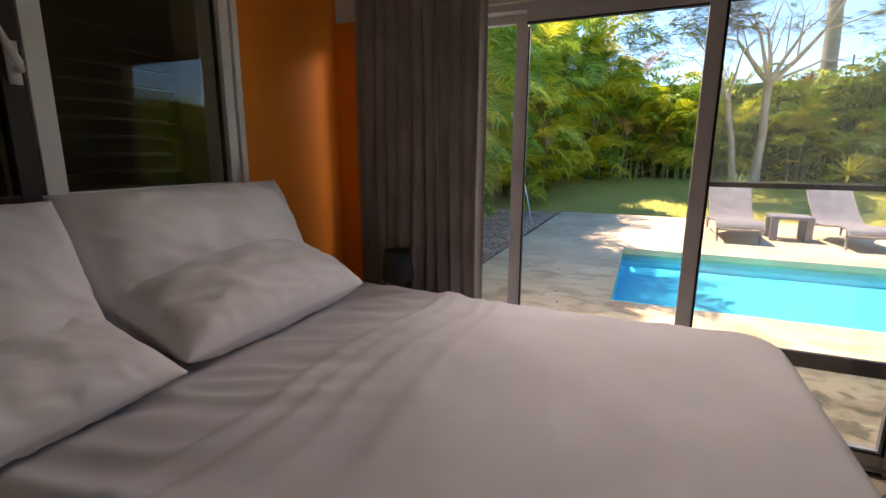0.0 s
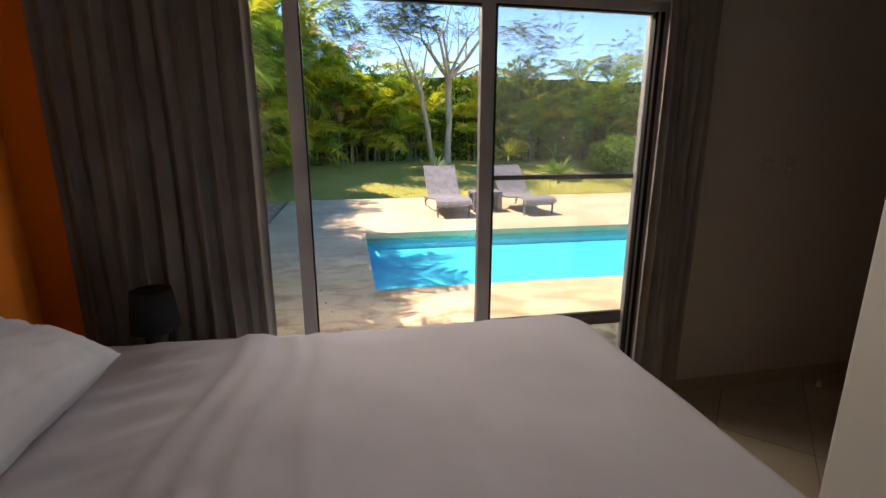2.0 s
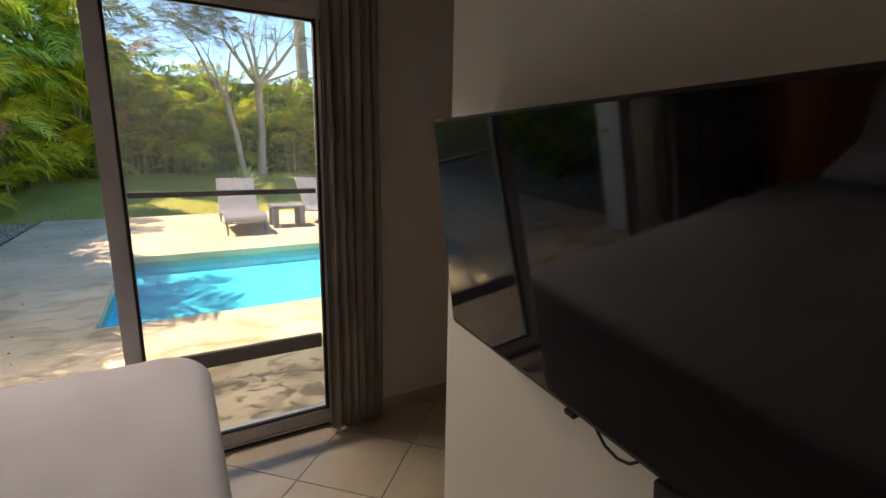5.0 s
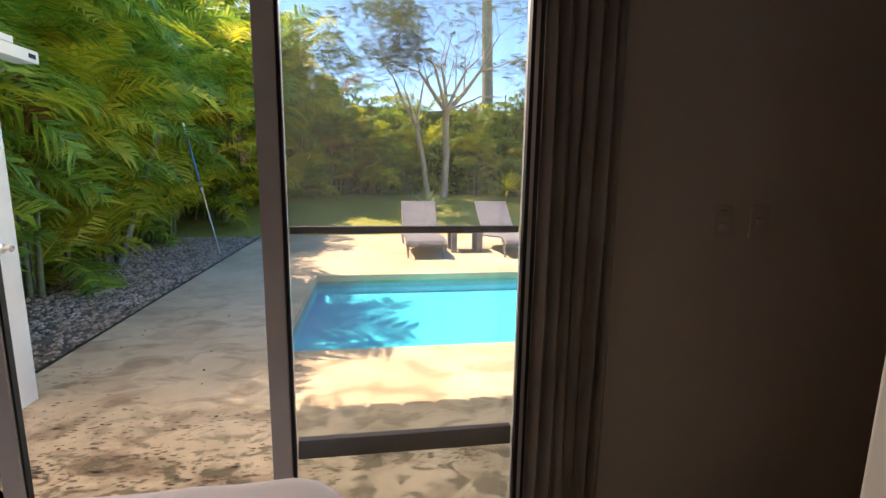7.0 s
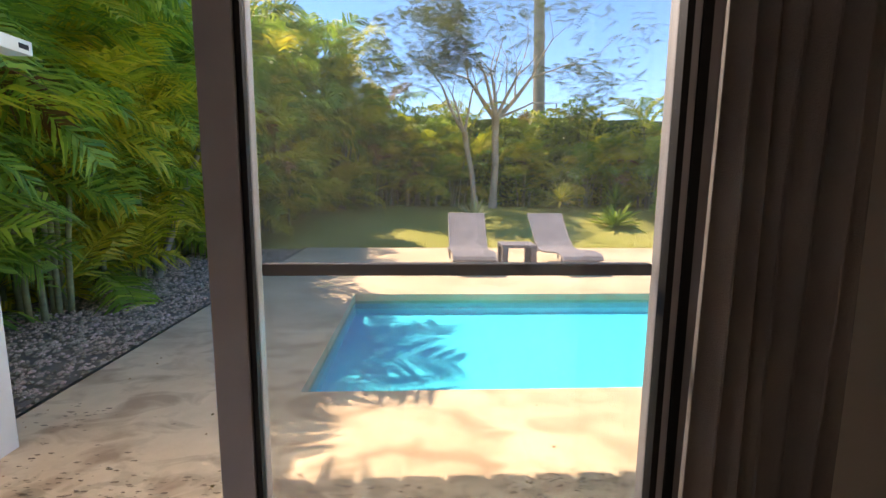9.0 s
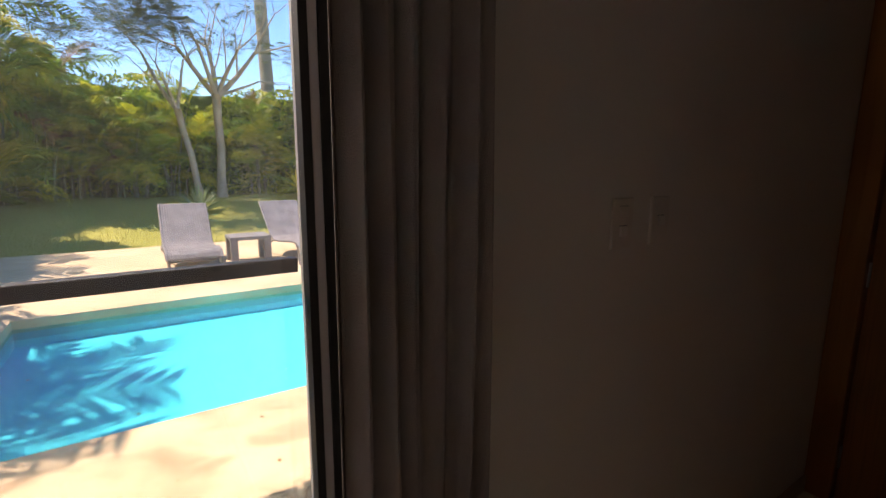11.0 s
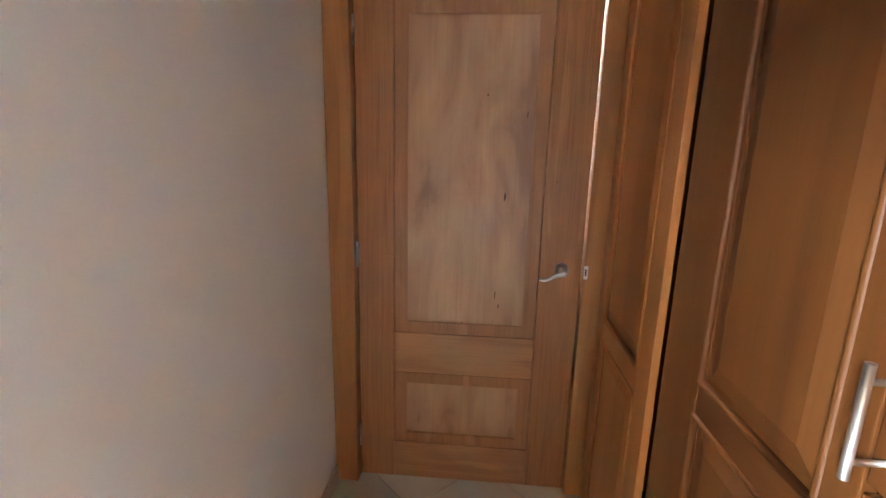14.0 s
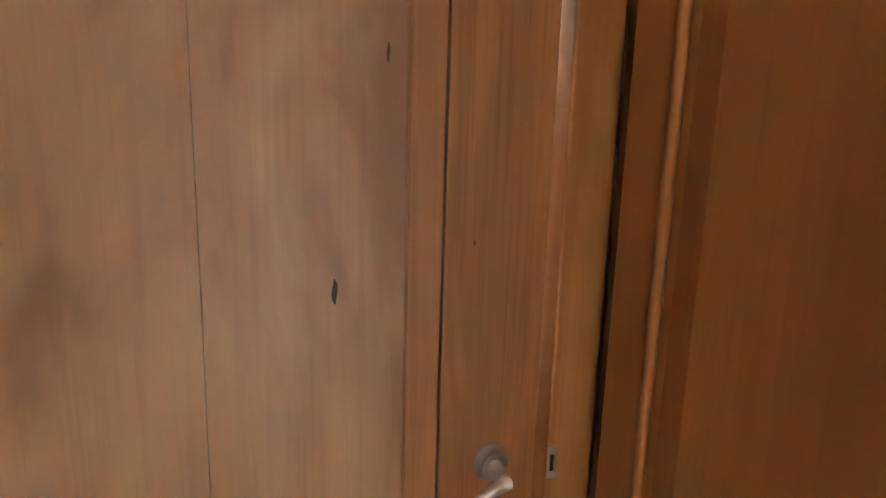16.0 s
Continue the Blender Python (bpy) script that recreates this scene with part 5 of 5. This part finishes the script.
def poinciana(x, y, z, fork, seed, limbs, trunk_r, label, leafy, clumps=()):
    t = thing("tree", x, y, z, label, "tree", "pale barked trees on the lawn")
    r = random.Random(seed)
    bm = bmesh.new()
    base, fk = Vector((x, y, z)), Vector(fork)
    mid = base.lerp(fk, 0.5) + Vector((0.04, 0, 0))
    tube(bm, [base - Vector((0, 0, 0.1)), base + Vector((0, 0, 0.06)), base.lerp(fk, 0.2), mid, base.lerp(fk, 0.8), fk], [trunk_r * 1.9, trunk_r * 1.35, trunk_r * 1.05, trunk_r * 0.95, trunk_r * 0.95, trunk_r * 1.1], 12)
    into(link("trunk", bm, M_BARK, None, "pale smooth trunk", True), t)
    bm, tips = bmesh.new(), []
    for d, ln, rad in limbs:
        branchy(bm, r, fk - Vector((0, 0, 0.05)), Vector(d).normalized(), ln * 1.04, rad, 5, tips)
    into(link("branchwork", bm, M_BARK, None, "bare spreading limbs", True), t)
    V, F = [], []
    for p, d in tips:
        w = leafy(p)
        if r.random() < w:
            feather_leaves(r, V, F, p, int(4 * w) + 1, 0.24, 0.44)
    for cx, cy, cz, n in clumps:
        for k in range(n):
            feather_leaves(r, V, F, Vector((cx + r.gauss(0, 0.42), cy + r.gauss(0, 0.3), cz + r.gauss(0, 0.17))), 3, 0.16, 0.46)
    into(raw("crown", V, F, M_TREELEAF, None, "thin feathery foliage"), t)
    return t


poinciana(4.30, 14.3, 0.50, (4.33, 14.3, 3.45), 5, [((-0.9, 0.1, 1.0), 1.5, 0.085), ((0.95, -0.1, 1.0), 1.6, 0.09), ((0.1, 0.5, 1.3), 1.5, 0.08), ((-0.35, -0.5, 1.2), 1.4, 0.075), ((0.5, -0.6, 1.1), 1.4, 0.07), ((1.2, 0.2, 0.55), 1.3, 0.05), ((-0.15, 0.1, 1.5), 1.5, 0.06)],
          0.115, "pale barked tree with bare forking limbs and thin feathery leaves", lambda p: 0.85 if (p.x < 3.2 or p.x > 6.0) else 0.3, ((2.1, 14.2, 5.05, 26), (2.9, 14.2, 4.75, 16), (4.9, 14.6, 5.0, 12), (6.9, 14.2, 5.0, 24), (7.7, 14.2, 4.75, 16), (3.7, 14.4, 4.9, 10)))
poinciana(3.72, 14.0, 0.50, (3.30, 13.9, 2.95), 9, [((-0.75, 0.0, 1.2), 1.5, 0.06), ((0.15, 0.1, 1.3), 1.3, 0.05), ((-0.3, -0.5, 1.0), 1.2, 0.045)],
          0.085, "slender leaning pale barked tree beside a thicker one", lambda p: 0.9 if p.x < 3.2 else 0.4)
# tall palm behind the hedge
tp = thing("palm", 6.5, 17.4, 0.4, "very tall palm with a grey ringed trunk behind the hedge", "palm")
bm = bmesh.new()
pts = [(6.62 - 0.34 * (k / 30), 17.4, 0.4 + 10.2 * k / 30) for k in range(31)]
tube(bm, pts, [0.26 - 0.09 * k / 30 + (0.006 if k % 2 else 0) for k in range(31)], 14)
into(link("trunk", bm, M_PALMTRUNK, None, "tall grey ringed trunk", True), tp)
CG = "tall palms arching over the deck"
_, tall = palm_meshes(55, 1, 22, 0.3, 2.5, 0.0, low=0.9, mat2=0.2)
first = None
for i, (x, y, h) in enumerate([(-4.6, 8.6, 4.9)]):
    if first is None:
        first = thing("palm", x, y, -0.04, "tall grey trunked palm behind the side hedge", "palm")
        bm = bmesh.new()
        tube(bm, [(0.6 * (k / 12) ** 2, 0, h * k / 12) for k in range(13)], [0.11 - 0.04 * k / 12 + (0.004 if k % 2 else 0) for k in range(13)], 12)
        link("trunk", bm, M_PALMTRUNK, first, "grey ringed trunk", True)
        mm = pose(0.6, 0, h - 0.15)
        for key, mt in (("green", M_FROND), ("yellow", M_FROND2)):
            raw("fronds", [tuple(mm @ Vector(v)) for v in tall[key][0]], tall[key][1], mt, first)
    else:
        c = copy_thing(first, pose(x, y, -0.04, 0, 0, -25))
_, o = palm_meshes(91, 1, 16, 0.3, 3.4, 0.0, low=0.95, mat2=0.1)
m = pose(6.28, 17.4, 10.4)
into(raw("fronds", [tuple(m @ Vector(v)) for v in o["green"][0]], o["green"][1], M_FROND), tp)
# distant tree and pole beyond the hedge
ft = thing("tree", 16.5, 24, 0.4, "far tree with a thin dark crown beyond the hedge", "tree")
bm = bmesh.new()
tube(bm, [(16.5, 24, 0.3), (16.6, 24, 3.5), (16.8, 24, 5.0)], [0.2, 0.14, 0.08], 8)
into(link("trunk", bm, M_BARK), ft)
V, F = [], []
r = random.Random(3)
for k in range(26):
    feather_leaves(r, V, F, Vector((16.8 + r.gauss(0, 0.8), 24 + r.gauss(0, 0.8), 5.3 + r.gauss(0, 0.9))), 9, 0.4, 0.6)
into(raw("crown", V, F, M_TREELEAF), ft)
up = thing("utility_pole", 12.0, 34, 0, "far utility pole with a cross arm above the hedge", "utility pole")
bm = bmesh.new()
cyl(bm, 0, 0, 0.3, 7.2, 0.06, 0.045, 8)
box(bm, -0.35, 0.35, -0.03, 0.03, 6.6, 6.66)
link("pole", bm, M_DARKWOOD, up)


# ---- garden plants ----
def rosette(name, x, y, z, count, length, width, mat, label, category, lift=(10, 80), seed=1, fold=0.3):
    c = thing(name, x, y, z, label, category)
    r = random.Random(seed)
    V, F = [], []
    for k in range(count):
        a, e = r.uniform(0, 6.283), radians(r.uniform(*lift))
        L = length * r.uniform(0.75, 1.1)
        d = Vector((math.cos(a) * math.cos(e), math.sin(a) * math.cos(e), math.sin(e)))
        s = Vector((-math.sin(a), math.cos(a), 0))
        dr = fold * r.uniform(0.3, 1.0)
        i = len(V)
        for t, w in ((0, 0.6), (0.4, 1.0), (0.75, 0.7), (1.0, 0.03)):
            p = d * L * t + Vector((0, 0, -dr * L * t * t * math.cos(e)))
            V += [tuple(p - s * width * w / 2 + Vector((0, 0, width * 0.2))), tuple(p), tuple(p + s * width * w / 2 + Vector((0, 0, width * 0.2)))]
        for q in range(3):
            b = i + q * 3
            F += [(b, b + 1, b + 4, b + 3), (b + 1, b + 2, b + 5, b + 4)]
    raw("leaves", V, F, mat, c)
    return c


rosette("agave", 3.45, 12.2, lawn_height(3.45, 12.2), 64, 0.72, 0.05, M_AGAVE, "spiky pale agave on the lawn", "agave", (5, 85), 2, 0.12)
rosette("cycad", 7.25, 11.6, lawn_height(7.25, 11.6), 90, 0.85, 0.075, M_LIME, "low bright lime green leafy plant by the hedge", "plant", (10, 70), 4, 0.5)
rosette("bromeliad", 6.25, 13.4, lawn_height(6.25, 13.4) + 0.35, 60, 0.75, 0.07, M_FROND2, "yellow and green strap-leaved plant in front of the hedge", "plant", (-10, 75), 6, 0.4)
rosette("bromeliad", 8.2, 13.9, lawn_height(8.2, 13.9) + 0.2, 60, 0.85, 0.07, M_LIME, "strap-leaved green plant in front of the hedge", "plant", (-10, 75), 8, 0.4)


def bush(x, y, z, rx, rz, count, label, mat, seed):
    c = thing("bush", x, y, z, label, "bush")
    g = np.random.default_rng(seed)
    n = g.normal(0, 1, (count, 3))
    n /= np.linalg.norm(n, axis=1)[:, None]
    lump = 1 + 0.12 * np.sin(n[:, 0] * 6 + 1) * np.sin(n[:, 1] * 5) + 0.10 * np.sin(n[:, 2] * 8 + n[:, 0] * 3)
    c0 = n * np.array([rx, rx, rz]) * (lump * g.uniform(0.8, 1.03, count))[:, None] + np.array([0, 0, rz * 0.92])
    d = g.normal(0, 1, (count, 3)) + n
    d /= np.linalg.norm(d, axis=1)[:, None]
    s = np.cross(d, g.normal(0, 1, (count, 3)))
    s /= np.linalg.norm(s, axis=1)[:, None]
    L = g.uniform(0.05, 0.11, (count, 1))
    V = np.stack([c0, c0 + d * L * 0.5 + s * L * 0.28, c0 + d * L, c0 + d * L * 0.5 - s * L * 0.28], 1).reshape(-1, 3)
    raw("leaves", V.tolist(), np.arange(count * 4).reshape(-1, 4).tolist(), mat, c)
    bm = bmesh.new()
    bmesh.ops.create_icosphere(bm, subdivisions=3, radius=1, matrix=Matrix.Translation((0, 0, rz * 0.92)) @ Matrix.Diagonal((rx * 0.8, rx * 0.8, rz * 0.8, 1)))
    for v in bm.verts:
        v.co *= 1 + 0.12 * noise.noise(v.co * 3)
    # core coloured dark as the shade behind the leaves
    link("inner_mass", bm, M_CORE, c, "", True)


bush(9.55, 12.2, lawn_height(9.55, 12.2) - 0.05, 0.80, 0.62, 5200, "rounded light green clipped bush on the lawn", M_LIME, 3)
bush(11.6, 11.9, lawn_height(11.6, 11.9) - 0.05, 0.7, 0.5, 3000, "rounded green bush on the lawn", M_LIME, 9)


# ---- loungers ----
def lounger(x, y, turn, label):
    c = thing("sun_lounger", x, y, 0, label, "sun lounger", "sun loungers by the pool")
    c.rotation_euler = (0, 0, radians(turn))
    W = 0.30
    prof = [(0.0, 0.255), (0.03, 0.30), (0.12, 0.335), (0.30, 0.345), (0.55, 0.315), (0.80, 0.285), (1.00, 0.285), (1.12, 0.32), (1.25, 0.42), (1.45, 0.62), (1.62, 0.80), (1.66, 0.845), (1.67, 0.85)]
    curve = []
    for k in range(len(prof) - 1):
        for q in range(3):
            t = q / 3
            curve.append((prof[k][0] * (1 - t) + prof[k + 1][0] * t, prof[k][1] * (1 - t) + prof[k + 1][1] * t))
    curve.append(prof[-1])
    for nm, a, b in (("seat", 0, 21), ("backrest", 21, len(curve))):
        cols = 19
        V, F = [], []
        seg = curve[a:b + 1]
        for side in (0, 1):
            for (cy, cz) in seg:
                for i in range(cols * 3 + 1):
                    u = i / (cols * 3)
                    rib = 0.006 * (1 if i % 3 else 0)
                    V.append((-W + 2 * W * u, cy, cz + (rib if side == 0 else -0.022)))
        n1 = len(seg) * (cols * 3 + 1)
        w = cols * 3 + 1
        for side in (0, 1):
            for j in range(len(seg) - 1):
                for i in range(w - 1):
                    k = side * n1 + j * w + i
                    f = (k, k + 1, k + w + 1, k + w)
                    F.append(f if side == 0 else f[::-1])
        for j in range(len(seg) - 1):
            for i in (0, w - 1):
                k = j * w + i
                F.append((k, k + w, k + w + n1, k + n1))
        for i in range(w - 1):
            for j in (0, len(seg) - 1):
                k = j * w + i
                F.append((k, k + n1, k + 1 + n1, k + 1))
        raw(nm, V, F, M_WICKER, c, "woven grey brown strapping")
    for s in (-1, 1):
        bm = bmesh.new()
        tube(bm, [(s * (W + 0.018), a, b - 0.012) for a, b in curve], 0.020, 8)
        link("side_rail", bm, M_WICKER, c, "rounded woven side rail", True)
        bm = bmesh.new()
        tube(bm, [(s * (W + 0.02), 1.00, 0.275), (s * (W + 0.035), 1.22, 0.20), (s * (W + 0.035), 1.55, 0.19), (s * (W + 0.02), 1.72, 0.20)], 0.018, 8)
        link("lower_rail", bm, M_WICKER, c, "", True)
        for ly, h in ((0.10, 0.32), (1.66, 0.21)):
            bm = bmesh.new()
            tube(bm, [(s * (W - 0.01), ly, 0.0), (s * (W + 0.005), ly, h)], [0.018, 0.022], 10)
            link("leg", bm, M_WICKER, c, "", True)
    for y, z in ((0.10, 0.20), (1.66, 0.17)):
        bm = bmesh.new()
        tube(bm, [(-W, y, z), (W, y, z)], 0.014, 8)
        link("cross_bar", bm, M_WICKER, c, "", True)
    for s in (-0.2, 0.2):
        bm = bmesh.new()
        tube(bm, [(s, 1.50, 0.65), (s, 1.64, 0.18)], 0.010, 8)
        link("back_prop", bm, M_WICKER, c, "", True)
    return c


lounger(2.72, 6.02, -1, "grey brown woven sun lounger on the deck before the agave")
lounger(4.38, 6.02, 6, "grey brown woven sun lounger beside the low table")
tb = thing("side_table", 3.53, 6.86, 0, "low square woven side table between the loungers", "side table")
part("top", M_WICKER, [(-0.29, 0.29, -0.24, 0.24, 0.345, 0.40)], tb, "", 0.008)
for a in (-1, 1):
    for b in (-1, 1):
        part("leg", M_WICKER, [(a * 0.235 - 0.05, a * 0.235 + 0.05, b * 0.195 - 0.045, b * 0.195 + 0.045, 0, 0.344)], tb, "", 0.008)

# ---- pool pole ----
pp = thing("pool_pole", -0.71, 6.76, 0, "telescopic silver and blue pool pole leaning on the palms", "pool pole")
a, b = Vector((0, 0, 0.012)), Vector((-0.66, 0.62, 2.20))
for nm, t0, t1, rad, mt in (("lower_tube", 0, 0.47, 0.011, M_STEEL), ("grip", 0.46, 0.50, 0.020, M_PLATE), ("upper_tube", 0.49, 0.90, 0.016, M_BLUE), ("head", 0.89, 1.0, 0.018, M_STEEL)):
    bm = bmesh.new()
    tube(bm, [a.lerp(b, t0), a.lerp(b, t1)], rad, 10)
    link(nm, bm, mt, pp, "", True)

# ---- white pillar outside the doors ----
pw = thing("pillar", -0.42, 1.42, 0, "white painted square pillar with a small metal tap", "pillar")
pw["kind"] = "structure"
into(part("shaft", M_PAINTW, [(-0.58, -0.24, 1.262, 1.588, -0.02, 2.06)], None, "white painted masonry", 0.006), pw)
into(part("beam", M_PAINTW, [(-0.36, -0.225, 1.20, 1.95, 2.062, 2.135)], None, "white beam end with a slot", 0.004), pw)
into(part("slot", M_GASKET, [(-0.2248, -0.2242, 1.86, 1.925, 2.085, 2.112)], None, "", 0), pw)
into(part("cap", M_PAINTW, [(-0.60, -0.22, 1.22, 1.74, 2.137, 2.175)], None, "thin white cap slab", 0.004), pw)
bm = bmesh.new()
tube(bm, [(-0.24, 1.455, 0.972), (-0.225, 1.455, 0.972), (-0.218, 1.455, 0.972)], [0.030, 0.028, 0.015], 18)
tube(bm, [(-0.218, 1.455, 0.972), (-0.185, 1.455, 0.972), (-0.178, 1.455, 0.972)], [0.012, 0.022, 0.016], 14)
into(link("tap", bm, M_STEEL, None, "round chrome tap", True), pw)

# ---- eave ----
ev = thing("eave", 1.0, 0.6, 2.6, "tiled roof edge projecting over the glass doors", "roof")
ev["kind"] = "structure"
into(part("soffit", M_CEIL, [(-0.6, 12.0, 0.151, 1.90, 2.72, 2.78)], None, "white soffit"), ev)
bm = bmesh.new()
tube(bm, [(0, 0.0, 0.0), (0, 0.85, -0.10)], [0.075, 0.085], 10)
tile_me = bpy.data.meshes.new("roof_tile")
bm.to_mesh(tile_me)
bm.free()
tile_me.materials.append(M_CLAY)
for k in range(58):
    t = new("roof_tile", tile_me)
    t.location = (-0.5 + 0.21 * k, 1.10, 2.92)
    into(t, ev)

# ---- floor tiles ----
fl = bpy.data.objects["floor"]
S = 0.566 / math.sqrt(2)


def clip(poly, axis, limit, keep_less):
    out = []
    for p, q in zip(poly, poly[1:] + poly[:1]):
        a, b = (p[axis] <= limit) == keep_less, (q[axis] <= limit) == keep_less
        if a:
            out.append(p)
        if a != b:
            t = (limit - p[axis]) / (q[axis] - p[axis])
            out.append((p[0] + t * (q[0] - p[0]), p[1] + t * (q[1] - p[1])))
    return out


tiles = 0
shared = {}
for i in range(-14, 15):
    for j in range(-16, 8):
        # joints at x + y = 4.017 + 0.566 i and x - y = 4.70 + 0.566 j
        u0, v0 = 4.017 + 0.566 * i, 4.70 + 0.566 * j
        g = 0.004
        poly = [((u + v) / 2, (u - v) / 2) for u, v in ((u0 + g, v0 + g), (u0 + 0.566 - g, v0 + g), (u0 + 0.566 - g, v0 + 0.566 - g), (u0 + g, v0 + 0.566 - g))]
        full = list(poly)
        for axis, lim, less in ((0, -0.39, False), (0, 5.6, True), (1, -3.59, False), (1, 0.004, True)):
            poly = clip(poly, axis, lim, less) if poly else poly
        if len(poly) < 3 or (min(p[0] for p in poly) > ROOM_E + 0.1 and max(p[1] for p in poly) < -1.3):
            continue
        cx, cy = sum(p[0] for p in full) / 4, sum(p[1] for p in full) / 4
        whole = len(poly) == 4 and all(abs(a[0] - b[0]) + abs(a[1] - b[1]) < 1e-6 for a, b in zip(poly, full))
        if whole and "tile" in shared:
            ob = new("tile", shared["tile"])
        else:
            n = len(poly)
            vs = [(p[0] - cx, p[1] - cy, 0.0) for p in poly] + [(p[0] - cx, p[1] - cy, -0.0045) for p in poly]
            fs = [tuple(range(n))[::-1]] + [(k, (k + 1) % n, n + (k + 1) % n, n + k) for k in range(n)]
            fs[0] = tuple(range(n))
            ob = raw("tile", vs, fs, M_TILE)
            bmx = bmesh.new()
            bmx.from_mesh(ob.data)
            bmesh.ops.recalc_face_normals(bmx, faces=bmx.faces)
            bmx.to_mesh(ob.data)
            bmx.free()
            if whole:
                shared["tile"] = ob.data
        ob.location = (cx, cy, 0)
        ob.parent = fl
        tiles += 1
